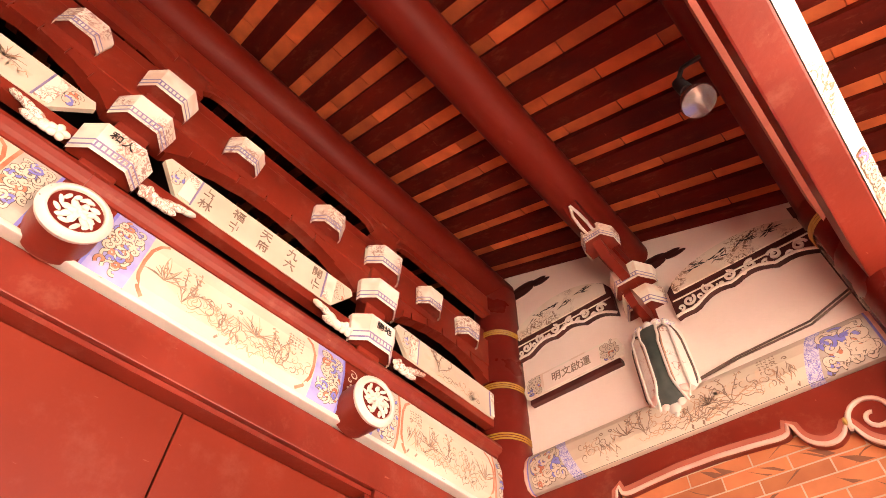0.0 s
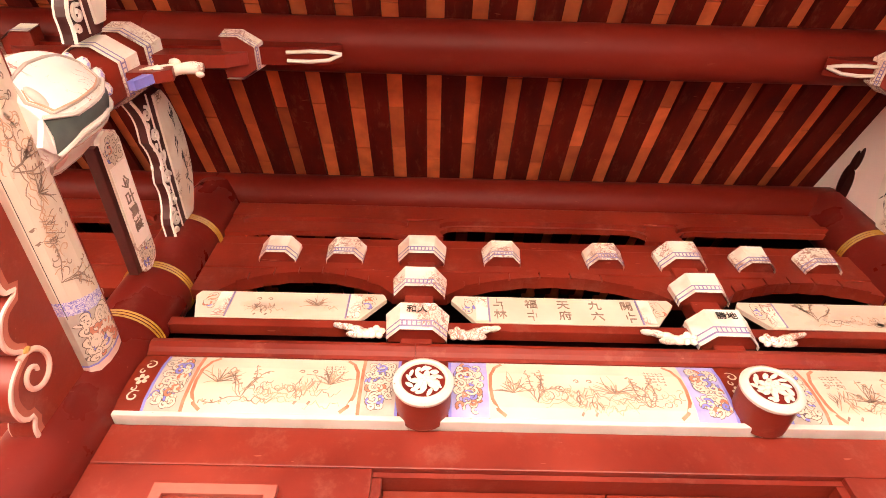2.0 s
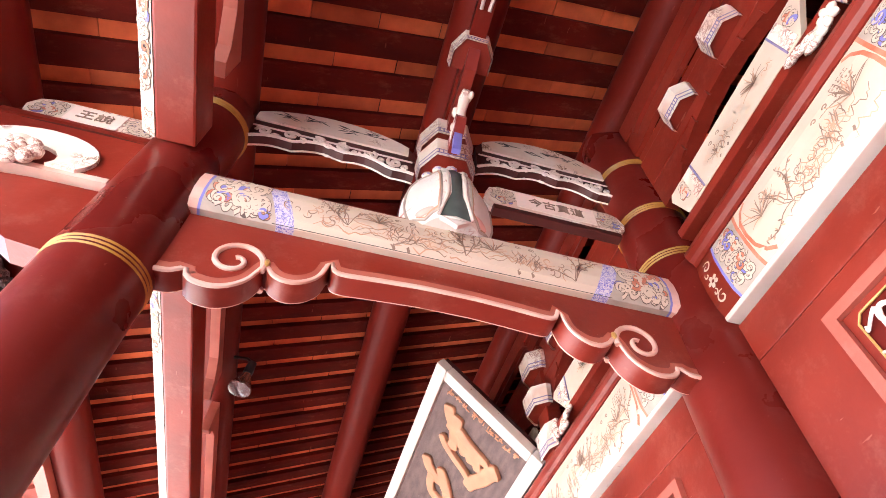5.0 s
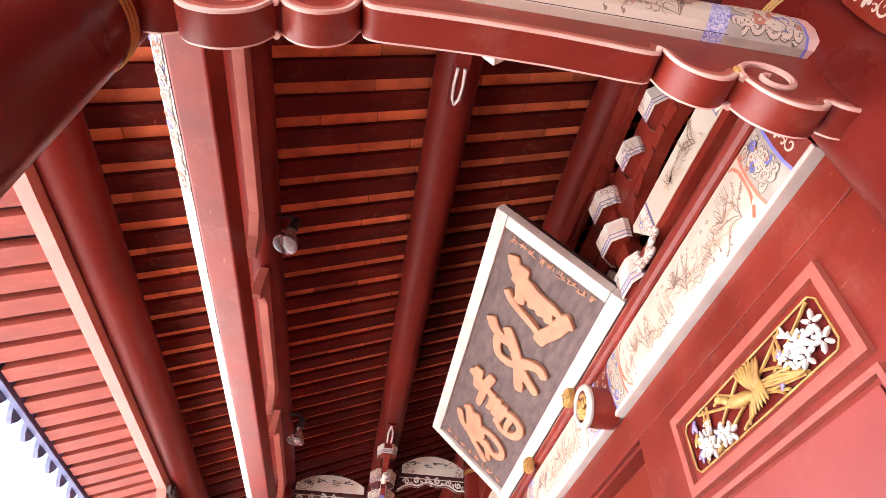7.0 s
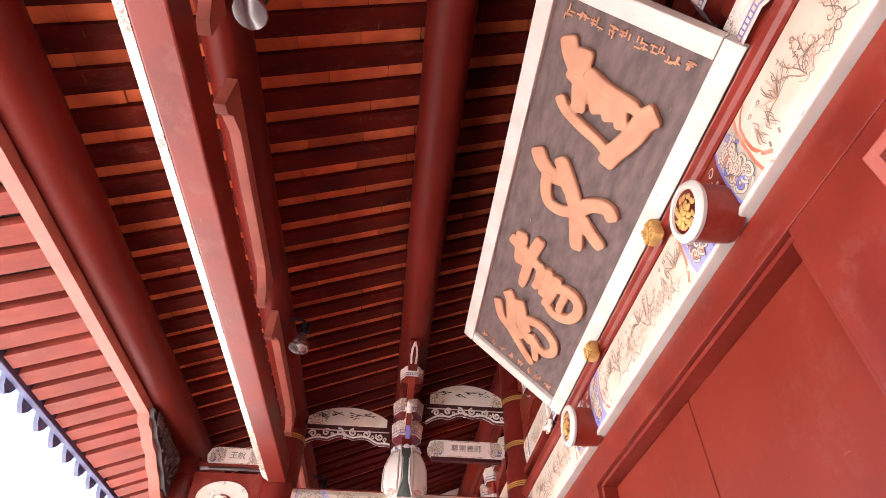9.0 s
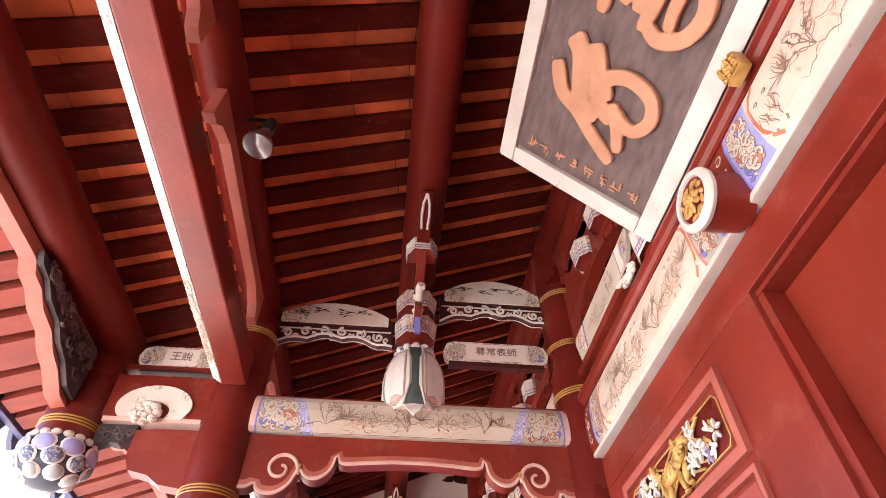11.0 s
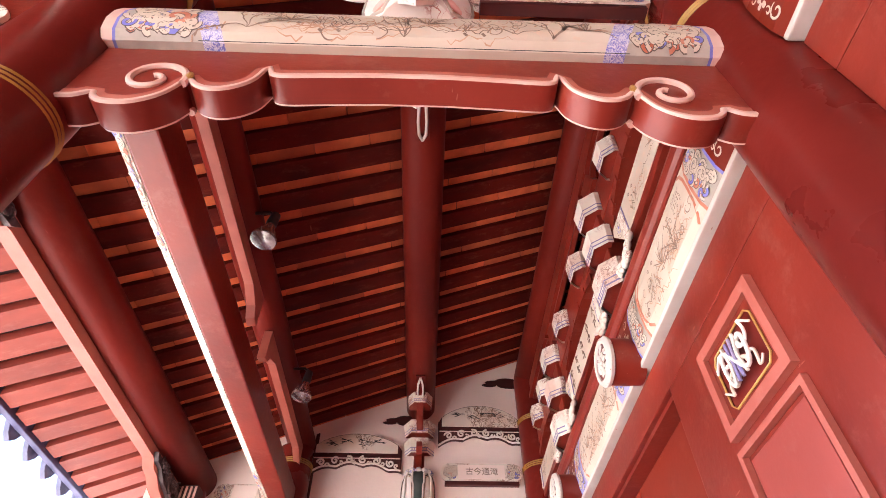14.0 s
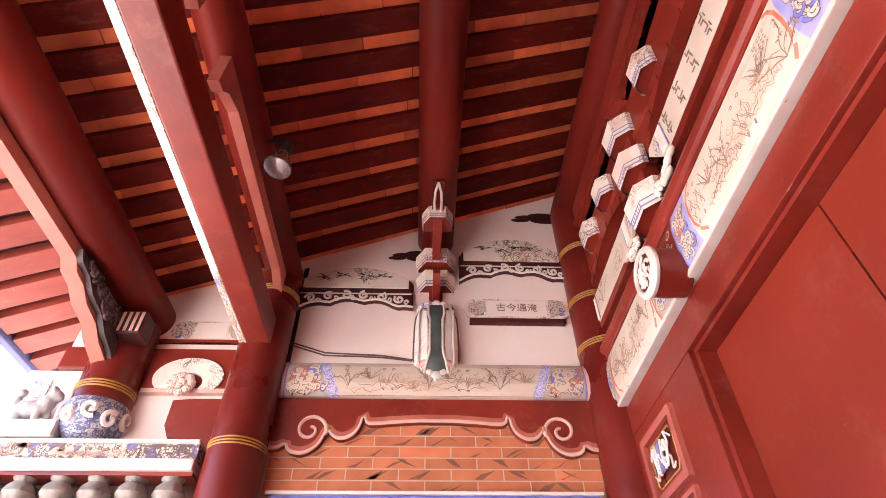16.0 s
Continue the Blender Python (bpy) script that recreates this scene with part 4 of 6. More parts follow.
def tablet(yc, sides, x0, x1, z0, z1, words, label):
    ob = empty("name_tablet", label, "tablet", "scroll tablets")
    part("backing", box(x0 + 0.03, x1 - 0.03, yc - 0.02, yc + 0.02, z0 - 0.03, z0, 0.004), CARVE_RED, ob)
    w = x1 - x0
    for d in sides:
        lo, hi = sorted((yc + d * 0.003, yc + d * 0.022))
        prof = [(x0 + 0.035, z0), (x1 - 0.035, z0), (x1 - 0.01, z0 + 0.02), (x1, (z0 + z1) / 2), (x1 - 0.02, z1 - 0.015), (x1 - 0.06, z1), (x0 + 0.06, z1), (x0 + 0.02, z1 - 0.015), (x0, (z0 + z1) / 2), (x0 + 0.01, z0 + 0.02)]
        part("board", prism(prof, "y", lo, hi, 0.003), CREAM_CUP, ob, "cream board with scrolled ends")
        yy = yc + d * 0.0225
        part("field", box(x0 + 0.13, x1 - 0.13, min(yy, yy + d * 0.002), max(yy, yy + d * 0.002), z0 + 0.012, z1 - 0.012), PLASTER, ob)
        for u0, u1 in ((x0 + 0.02, x0 + 0.125), (x1 - 0.125, x1 - 0.02)):
            art_scroll(lambda u, v, h=0.001: (u, yy + d * h, v), u0, u1, z0 + 0.006, z1 - 0.006, int(x0 * 70 + 9 * u0 + 40), ob)
        if words:
            bm = lettering(words, (z1 - z0) * 0.46, 0.003)
            rot = Matrix.Rotation(math.pi / 2, 4, "X") if d < 0 else Matrix.Rotation(math.pi, 4, "Z") @ Matrix.Rotation(math.pi / 2, 4, "X")
            turned(bm, Matrix.Translation(((x0 + x1) / 2, yy + d * 0.004, (z0 + z1) / 2)) @ rot)
            part("lettering", bm, INK, ob, "black brush characters")
    return ob


both = (-1, 1)
for yc, sides, words in ((F1, both, "今古貫道"), (F2, both, "尊常表師"), (GA, (1,), "明文啟運"), (GC, (-1,), "古今通淹")):
    gable = len(sides) == 1
    frame_beam(yc, sides, "dark red scroll beam with a painted roll between columns" if not gable else "painted roll beam with scroll edge against the end wall")
    d = sides[0] if gable else 0
    gourd(yc + (d * 0.03 if gable else 0), d, gable, "long white melon-shaped strut against the end wall" if gable else "plump white melon-shaped strut astride the beam")
    bracket_stack(yc - (d * 0.04 if gable else 0), sides)
    yb = yc + d * 0.014 if gable else yc
    up = 0.03 if gable else 0.02
    moon_board(yb, sides, XO + 0.12, 0.13, 3.56 + up, 3.71 + up, True)
    moon_board(yb, sides, 0.46, 1.05, 3.79 + up, 3.97 + up, True)
    tablet(yb, sides, 0.45, 1.05, 3.345 + 1.5 * up, 3.475 + 1.5 * up, words, "cream scroll tablet with four black characters")
# ---- door wall: layers between the wall columns ----
bays = [(GA, F1 - 0.145, (-1.26, 0.198)), (F1 + 0.145, F2 - 0.145, (2.69, 4.41)), (F2 + 0.145, GC, (6.902, 8.36))]
# hall interior: the gloom behind the openings is in the wall colour
wall = structure(part("wall_east", box(3.2, 3.35, GA - 0.3, GC + 0.3, 0, 5.6), RED_DARK), "inner wall of the hall, its shade put into a near-black red", "wall")
for n, (a, b, (da, db)) in enumerate(bays):
    mid = (a + b) / 2
    w3 = structure(new(f"wall_panels_{n + 1}"), "red lacquered timber wall boards with a door head", "wall")
    part("side_board", box(XW, XW + 0.10, a, da, 0, 2.62, 0.004), RED, w3)
    part("side_board", box(XW, XW + 0.10, db, b, 0, 2.62, 0.004), RED, w3)
    part("lintel", box(XW, XW + 0.10, a, b, 2.622, 2.764, 0.004), RED, w3)
    # closing board coloured near black to stand for the recess shade
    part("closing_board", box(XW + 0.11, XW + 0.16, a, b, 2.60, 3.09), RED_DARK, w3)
    # painted architrave
    arch = empty("painted_architrave", "cream and blue painted architrave above the doors with white lower edge", "painted beam", "painted architraves")
    part("white_edge", box(XW - 0.035, XW + 0.05, a, b, 2.772, 2.792, 0.005), WHITE, arch, "white chipped lower edge")
    pf = [(XW + 0.05, 2.793), (XW - 0.030, 2.793), (XW - 0.042, 2.83), (XW - 0.046, 2.90), (XW - 0.042, 2.98), (XW - 0.028, 3.04), (XW + 0.05, 3.04)]
    knobs = {0: (mid - 0.552, mid + 0.588), 1: (2.84, 4.26), 2: (mid - 0.588, mid + 0.552)}[n]
    cuts = [a, knobs[0], knobs[1], b]
    for s0, s1 in zip(cuts, cuts[1:]):
        segs = [(s0, s0 + 0.085, RED_DOOR, "red_flower_end"), (s0 + 0.085, s0 + 0.095, BLUE, "blue_line"), (s0 + 0.095, s0 + 0.21, GREY_GROUND, "scroll_panel"),
                (s0 + 0.21, s0 + 0.222, RUST, "rust_line"), (s0 + 0.222, s1 - 0.222, CREAM, "picture"), (s1 - 0.222, s1 - 0.21, RUST, "rust_line"),
                (s1 - 0.21, s1 - 0.095, GREY_GROUND, "scroll_panel"), (s1 - 0.095, s1 - 0.085, BLUE, "blue_line"), (s1 - 0.085, s1, RED_DOOR, "red_flower_end")]
        if s0 == knobs[0]:
            segs = [(y0, y1, {GREY_GROUND: BLUE_PALE, RUST: BLUE_PALE}.get(mm, mm), nm) for y0, y1, mm, nm in segs]
        for y0, y1, mm, nm in segs:
            part(nm, prism(pf, "y", y0, y1), mm, arch)
        at = surface(pf[1:6], "y", -1)
        sd = int(s0 * 17) + 5
        for e, (y0, y1) in enumerate(((s0 + 0.097, s0 + 0.208), (s1 - 0.208, s1 - 0.097))):
            art_scroll(at, y0, y1, 2.80, 3.03, sd + e, arch)
        for y0, y1 in ((s0 + 0.005, s0 + 0.082), (s1 - 0.082, s1 - 0.005)):
            art_flower(at, y0, y1, 2.80, 3.03, sd, arch)
        art_picture(at, s0 + 0.255, s1 - 0.255, 2.81, 3.02, sd + 7, arch, True, 1.7)
        art_brackets(at, s0 + 0.222, s1 - 0.222, 2.796, 3.036, arch)
    # moulded ledge, lower rail and upper beams
    up = empty("bracket_beam", "dark red beam carrying small painted blocks", "beam", "bracket beams")
    part("beam_body", box(XW - 0.01, XW + 0.05, a, b, 3.613, 3.80, 0.006), RED, up)
    part("back_board", box(XW + 0.015, XW + 0.045, a, b, 3.802, 3.893), RED, up)
    part("top_rail", box(XW - 0.02, XW + 0.035, a, b, 4.035, 4.16, 0.006), RED, up)
    stacks = {0: (mid - 0.575, mid + 0.625), 1: (2.38, 4.72), 2: (mid - 0.625, mid + 0.575)}[n]
    ends = [a] + list(stacks) + [b]
    ledge = empty("ledge", "red moulded ledge above the painted architrave", "moulding", "ledges")
    rail = empty("lower_rail", "red rail under the scroll tablets", "beam", "rails")
    for s0, s1 in zip(ends, ends[1:]):
        part("moulding", prism([(XW + 0.06, 3.043), (XW - 0.032, 3.043), (XW - 0.035, 3.058), (XW - 0.048, 3.07), (XW - 0.055, 3.092), (XW - 0.050, 3.112), (XW - 0.035, 3.125), (XW + 0.06, 3.125)], "y", s0 + 0.0004, s1 - 0.0004), RED, ledge)
        part("rail", box(XW - 0.022, XW + 0.03, s0 + 0.0004, s1 - 0.0004, 3.218, 3.262, 0.004), RED, rail)
    # openwork below the top rail
    for k, (s0, s1) in enumerate(zip(ends, ends[1:])):
        g = 0.10
        h = 3.918 if (n, k) == (0, 2) else 3.99
        prof = [(s0, 3.896), (s0 + g, 3.896), (s0 + g - 0.02, (3.896 + h) / 2), (s0 + g + 0.02, h - 0.012), (s0 + g + 0.07, h), (s1 - g - 0.07, h), (s1 - g - 0.02, h - 0.012), (s1 - g + 0.02, (3.896 + h) / 2), (s1 - g, 3.896), (s1, 3.896), (s1, 4.034), (s0, 4.034)]
        part("openwork", prism(prof, "x", XW - 0.008, XW + 0.022), RED, up)
        bead = smooth_run([(s0 + g - 0.02, 3.985), (s0 + g + 0.03, 4.008), (s0 + g + 0.16, 4.018), ((s0 + s1) / 2, 4.022), (s1 - g - 0.16, 4.018), (s1 - g - 0.03, 4.008), (s1 - g + 0.02, 3.985)])
        part("bowed_bead", prism([(y5, z5 - 0.016) for y5, z5 in bead] + [(y5, z5 + 0.016) for y5, z5 in bead[::-1]], "x", XW - 0.034, XW - 0.009), RED, up, smooth=True)
        # scalloped arch over each tablet
        q = [(s0, 3.45), (s0 + 0.12, 3.45)]
        steps = 14
        for i in range(steps + 1):
            u = i / steps
            yy = s0 + 0.12 + (s1 - s0 - 0.24) * u
            q.append((yy, 3.455 + 0.125 * math.sin(math.pi * u) ** 0.7 + 0.006 * (i % 2)))
        for i in range(2, steps - 1, 2):
            ya, za = q[2 + i]
            yb2, zb2 = q[4 + i] if i + 2 < steps else q[3 + i]
            part("arch_lobe", prism([(ya + 0.004, za), (yb2 - 0.004, zb2), (yb2 - 0.004, zb2 + 0.045), (ya + 0.004, za + 0.045)], "x", XW - 0.016, XW - 0.0055, 0.003), RED, up)
        q += [(s1 - 0.12, 3.45), (s1, 3.45), (s1, 3.612), (s0, 3.612)]
        part("scalloped_arch", prism(q, "x", XW - 0.005, XW + 0.05), RED, up)
        # scroll tablet in the opening
        t0, t1 = s0 + (0.05 if k == 0 else 0.135), s1 - (0.05 if k == len(ends) - 2 else 0.135)
        tb = empty("wall_tablet", "cream scroll tablet with brush painting between bracket stacks", "tablet", "wall tablets")
        c0, c1 = (0.04 if k == 0 else 0.10), (0.04 if k == len(ends) - 2 else 0.10)
        prof = [(t0 + c0, 3.264), (t1 - c1, 3.264), (t1 - c1 * 0.5, 3.33), (t1, 3.395), (t1 - 0.015, 3.425), (t0 + 0.015, 3.425), (t0, 3.395), (t0 + c0 * 0.5, 3.33)]
        part("board", prism(prof, "x", XW - 0.022, XW + 0.0, 0.003), CREAM, tb)
        if (n, k) not in ((0, 1), (2, 1)):
            art_picture(lambda u, v, h=0.001: (XW - 0.0225 - h, u, v), t0 + 0.18, t1 - 0.18, 3.275, 3.42, 90 + 5 * n + k, tb, k == 1, 0.6)
        for s, e in ((t0 + 0.10, 1), (t1 - 0.10, -1)):
            part("scroll_end", box(XW - 0.0275, XW - 0.0225, min(s, s + e * 0.05), max(s, s + e * 0.05), 3.275, 3.415, 0.002), CREAM_CUP, tb, "painted scroll end")
            part("violet_tie", box(XW - 0.0262, XW - 0.0225, min(s + e * 0.051, s + e * 0.058), max(s + e * 0.051, s + e * 0.058), 3.270, 3.420, 0.001), KEY_LINE, tb, "violet tie band")
            art_scroll(lambda u, v, h=0.001: (XW - 0.0228 - h, u, v), min(s, s - e * 0.055), max(s, s - e * 0.055), 3.315, 3.415, 7 + k + e, tb)
        words = {(0, 1): ["開|", "九六", "天府", "福|", "|林"], (2, 1): ["人|", "||", "||", "||", "||"]}.get((n, k))
        if words:
            for i, col2 in enumerate(words):
                for j, ch in enumerate(col2):
                    if ch == "|":
                        bm = bmesh.new()
                        for q in range(5):
                            u, v = 0.014 * math.sin(2.4 * q + i + n), 0.02 - 0.01 * q
                            box(u - 0.012, u + 0.012, v - 0.0017, v + 0.0017, 0, 0.003, bm=bm) if q % 2 else box(u - 0.0017, u + 0.0017, v - 0.012, v + 0.012, 0, 0.003, bm=bm)
                    else:
                        bm = lettering(ch, 0.056, 0.003)
                    yy = t0 + 0.20 + (t1 - t0 - 0.40) * i / 4
                    m = Matrix.Translation((XW - 0.0245, yy, 3.378 - 0.066 * j)) @ Matrix(((0, 0, -1, 0), (-1, 0, 0, 0), (0, 1, 0, 0), (0, 0, 0, 1)))
                    part("lettering", turned(bm, m), INK, tb, "black brush characters")
    # bracket stacks
    face = Matrix.Rotation(-math.pi / 2, 4, "Z")
    for y in stacks:
        st = empty("wall_bracket_stack", "three stacked cream painted bracket blocks on the door wall", "bracket", "wall bracket stacks")
        part("arm", box(XW - 0.03, XW + 0.05, y - 0.06, y + 0.06, 3.133, 3.84, 0.006), RED, st)
        for z0, z1, w, dep in ((3.145, 3.285, 0.245, 0.085 if n != 1 else 0.045), (3.40, 3.515, 0.225, 0.09), (3.64, 3.765, 0.22, 0.085)):
            hexcup("block", w, dep, z0, z1, Matrix.Translation((XW - 0.012, y, 0)) @ face, st)
        for s in (-1, 1):
            lf = bmesh.new()
            for p5 in range(5):
                a5 = p5 * 1.257 + 0.3
                blob((XW - 0.05, y + s * 0.155 + 0.020 * math.cos(a5), 3.168 + 0.018 * math.sin(a5)), (0.014, 0.018, 0.014), 8, lf, Matrix.Rotation(a5, 4, "X"))
            for u, z, r1, r2, tn in ((0.195, 3.168, 0.030, 0.022, 0.5), (0.225, 3.185, 0.034, 0.020, 0.5), (0.262, 3.20, 0.036, 0.015, 0.35), (0.235, 3.16, 0.036, 0.012, 0.15), (0.300, 3.208, 0.030, 0.009, 0.25)):
                blob((XW - 0.042, y + s * u, z), (0.016, r1, r2), 8, lf, Matrix.Rotation(s * tn, 4, "X"))
            part("carved_leaf", lf, CREAM_CUP, st, "white carved flower wing", True)
        words = {0: ("和人", "勝地"), 2: ("", "")}.get(n)
        if words:
            wd = words[0] if y > mid else words[1]
            if wd:
                bm = lettering(wd, 0.042, 0.003)
                m = Matrix.Translation((XW - 0.112, y, 3.235)) @ Matrix(((0, 0, -1, 0), (-1, 0, 0, 0), (0, 1, 0, 0), (0, 0, 0, 1)))
                part("lettering", turned(bm, m), BLACK, st, "black brush characters")
    smalls = [mid + (u if n == 0 else -u) for u in (1.28, 0.975, 0.255, -0.22, -0.915, -1.22)]
    if n == 1:
        smalls = [1.79, 2.06, 3.1, 4.0, 5.04, 5.31]
    for y in smalls:
        sc = empty("small_block", "small cream painted block on the dark red beam", "bracket", "small blocks")
        hexcup("block", 0.172, 0.065, 3.645, 3.765, Matrix.Translation((XW - 0.012, y, 0)) @ face, sc)
    # round door pins
    for y in knobs:
        kn = empty("door_pin", "round red door pin with a white carved flower face", "door pin", "door pins")
        part("drum", lathe([(0.090, XW - 0.01), (0.093, XW - 0.07), (0.091, XW - 0.13)], (0, y, 2.842), "x", 36), RED, kn, smooth=True)
        part("rim", lathe([(0.088, XW - 0.131), (0.098, XW - 0.135), (0.10, XW - 0.147), (0.092, XW - 0.158), (0.080, XW - 0.163), (0.074, XW - 0.160), (0.072, XW - 0.150), (0.0, XW - 0.149)], (0, y, 2.842), "x", 36), WHITE, kn, "white moulded rim", True)
        part("face", lathe([(0.071, XW - 0.1505), (0.071, XW - 0.152), (0.0, XW - 0.1522)], (0, y, 2.842), "x", 32), RED_COL, kn)
        fl = bmesh.new()
        r3 = random.Random(int(y * 50) + 60)
        for k in range(13):      # leaves curling round the disc
            a = k * 6.283 / 13 + r3.uniform(-0.2, 0.2)
            rr = r3.uniform(0.046, 0.058)
            blob((XW - 0.153, y + rr * math.cos(a), 2.842 + rr * math.sin(a)), (0.005, r3.uniform(0.013, 0.019), r3.uniform(0.006, 0.010)), 8, fl, Matrix.Rotation(a + r3.uniform(0.5, 1.3), 4, "X"))
        cy2, cz2 = y + r3.uniform(-0.008, 0.008), 2.836 + r3.uniform(-0.006, 0.006)
        for ring, (cnt, rad, ln, wd, dp) in enumerate(((8, 0.031, 0.019, 0.011, 0.157), (5, 0.014, 0.014, 0.010, 0.163))):
            for k in range(cnt):
                a = k * 6.283 / cnt + ring + r3.uniform(-0.15, 0.15)
                blob((XW - dp, cy2 + rad * math.cos(a), cz2 + rad * 0.85 * math.sin(a)), (0.006, ln * r3.uniform(0.85, 1.15), wd), 8, fl, Matrix.Rotation(a, 4, "X"))
        blob((XW - 0.167, cy2, cz2), (0.006, 0.008, 0.007), 8, fl)
        part("flower", fl, GOLD if n == 1 else WHITE, kn, "carved gilt flower" if n == 1 else "carved white flower", True)
    # doors
    dm = (da + db) / 2
    for k, (y0, y1) in enumerate(((da, dm - 0.002), (dm + 0.002, db))):
        dr = empty(f"door_{2 * n + k + 1}", "closed plain red painted timber door leaf", "door", "doors", "structure")
        part("leaf", box(XW + 0.085, XW + 0.108, y0 + (0.03 if k == 0 else 0.001), y1 - (0.03 if k else 0.001), 0.05, 2.60, 0.003), RED_DOOR, dr)
    jm = structure(new(f"door_frame_{n + 1}"), "dark red door frame set into the wall", "door frame")
    part("jamb", box(XW + 0.02, XW + 0.11, da, da + 0.028, 0, 2.60), RED, jm)
    part("jamb", box(XW + 0.02, XW + 0.11, db - 0.028, db, 0, 2.60), RED, jm)
    part("head", box(XW + 0.02, XW + 0.11, da, db, 2.603, 2.62), RED, jm)


# ---- carved lattice panels beside the doors ----
def ring_quads(outer, inner, x_out, x_in, bm):
    n = len(outer)
    vs = [[bm.verts.new((x, y, z)) for y, z in loop] for x, loop in ((x_in + 0.02, outer), (x_out, outer), (x_out, inner), (x_in + 0.02, inner))]
    for r0, r1 in zip(vs, vs[1:]):
        for i in range(n):
            j = (i + 1) % n
            bm.faces.new((r0[i], r0[j], r1[j], r1[i]))


def oct_loop(y0, y1, z0, z1, c):
    return [(y0 + c, z0), (y1 - c, z0), (y1, z0 + c), (y1, z1 - c), (y1 - c, z1), (y0 + c, z1), (y0, z1 - c), (y0, z0 + c)]


def rect_loop(y0, y1, z0, z1):
    return [(y0, z0), ((y0 + y1) / 2, z0), (y1, z0), (y1, (z0 + z1) / 2), (y1, z1), ((y0 + y1) / 2, z1), (y0, z1), (y0, (z0 + z1) / 2)]


def carved_panel(y0, y1, z0, z1, kind, seed):
    ob = empty("carved_panel", {"bird": "salmon framed panel with gilt carved animal among white flowers", "knot": "salmon framed panel with white scroll knot carving"}[kind], "carved panel", "carved panels")
    bm = bmesh.new()
    ring_quads(rect_loop(y0, y1, z0, z1), rect_loop(y0 + 0.032, y1 - 0.032, z0 + 0.032, z1 - 0.032), XW - 0.022, XW - 0.02, bm)
    part("frame", bm, PINK_FRAME, ob)
    i0, i1, k0, k1 = y0 + 0.034, y1 - 0.034, z0 + 0.034, z1 - 0.034
    bm = bmesh.new()
    o = [(i0, k0), (i1, k0), (i1, k0), (i1, k1), (i1, k1), (i0, k1), (i0, k1), (i0, k0)]
    inn = oct_loop(i0 + 0.026, i1 - 0.026, k0 + 0.021, k1 - 0.021, 0.020)
    q = [[bm.verts.new((XW - 0.008, y, z)) for y, z in loop] for loop in (o, inn)]
    for i in range(8):
        j = (i + 1) % 8
        try:
            bm.faces.new((q[0][i], q[0][j], q[1][j], q[1][i]))
        except ValueError:
            pass
    bmesh.ops.remove_doubles(bm, verts=bm.verts[:], dist=1e-5)
    r = bmesh.ops.extrude_face_region(bm, geom=bm.faces[:])
    bmesh.ops.translate(bm, vec=(0.006, 0, 0), verts=[e for e in r["geom"] if isinstance(e, bmesh.types.BMVert)])
    part("field", bm, RED, ob)
    part("gilt_rim", tube([(XW - 0.010, y, z) for y, z in inn + inn[:1]], 0.0034, 6), GOLD, ob, "gilt inner rim", True)
    part("back", prism(inn, "x", XW - 0.004, XW - 0.001), RED_COL, ob, "dark ground behind the carving")
    cy, cz, w, h = (i0 + i1) / 2, (k0 + k1) / 2, i1 - i0 - 0.056, k1 - k0 - 0.046
    r4 = random.Random(seed)
    x = XW - 0.012
    if kind == "bird":
        s = 1 if seed % 2 else -1
        bd = bmesh.new()

        def put(u, v, ru, rv, ang, dx=0.006, t=0.012):
            blob((x - dx, cy + s * 0.92 * u, cz + 0.92 * v), (t, 0.88 * ru, 0.82 * rv), 10, bd, Matrix.Rotation(s * ang, 4, "X"))

        if seed % 2:      # pheasant in flight, wings and tail of long feathers
            put(0.03, -0.005, 0.075, 0.026, 0.25, 0.010, 0.018)
            put(0.10, 0.030, 0.036, 0.016, 0.70, 0.010, 0.014)
            put(0.13, 0.052, 0.019, 0.015, 0.2, 0.012, 0.012)
            put(0.155, 0.050, 0.014, 0.005, -0.2, 0.012, 0.006)
            for k in range(8):
                put(-0.005 - 0.012 * k, 0.045 - 0.003 * k, 0.052, 0.0085, 1.15 + 0.13 * k, 0.012 + 0.001 * (k % 2), 0.007)
            for k in range(6):
                put(-0.015 - 0.014 * k, -0.045 + 0.003 * k, 0.045, 0.0075, -1.0 - 0.12 * k, 0.010 + 0.001 * (k % 2), 0.006)
            for k in range(6):
                put(-0.135 - 0.012 * k, -0.035 - 0.008 * k + 0.012 * (k % 3), 0.085, 0.0065, 0.10 + 0.07 * k, 0.008 + 0.001 * k, 0.006)
        else:      # walking beast with a curled mane
            put(0.0, 0.0, 0.098, 0.040, 0.12, 0.010, 0.020)
            put(0.10, 0.030, 0.048, 0.036, 0.5, 0.012, 0.020)
            put(0.145, 0.052, 0.032, 0.026, -0.2, 0.014, 0.018)
            put(0.172, 0.040, 0.017, 0.012, -0.3, 0.014, 0.012)
            for k in range(9):
                put(0.075 + 0.015 * math.cos(0.7 * k) + 0.008 * k, 0.045 + 0.028 * math.sin(0.7 * k), 0.014, 0.009, 0.8 * k, 0.026, 0.008)
            for u, v, lean in ((-0.075, -0.055, 0.25), (-0.045, -0.062, -0.2), (0.065, -0.058, 0.15), (0.105, -0.045, -0.35)):
                put(u, v, 0.015, 0.044, lean, 0.010, 0.014)
                put(u + 0.012, v - 0.042, 0.019, 0.009, 0.0, 0.010, 0.012)
            for k in range(5):
                put(-0.105 - 0.012 * k, 0.020 + 0.014 * k, 0.022, 0.009, 0.9 + 0.2 * k, 0.010, 0.009)
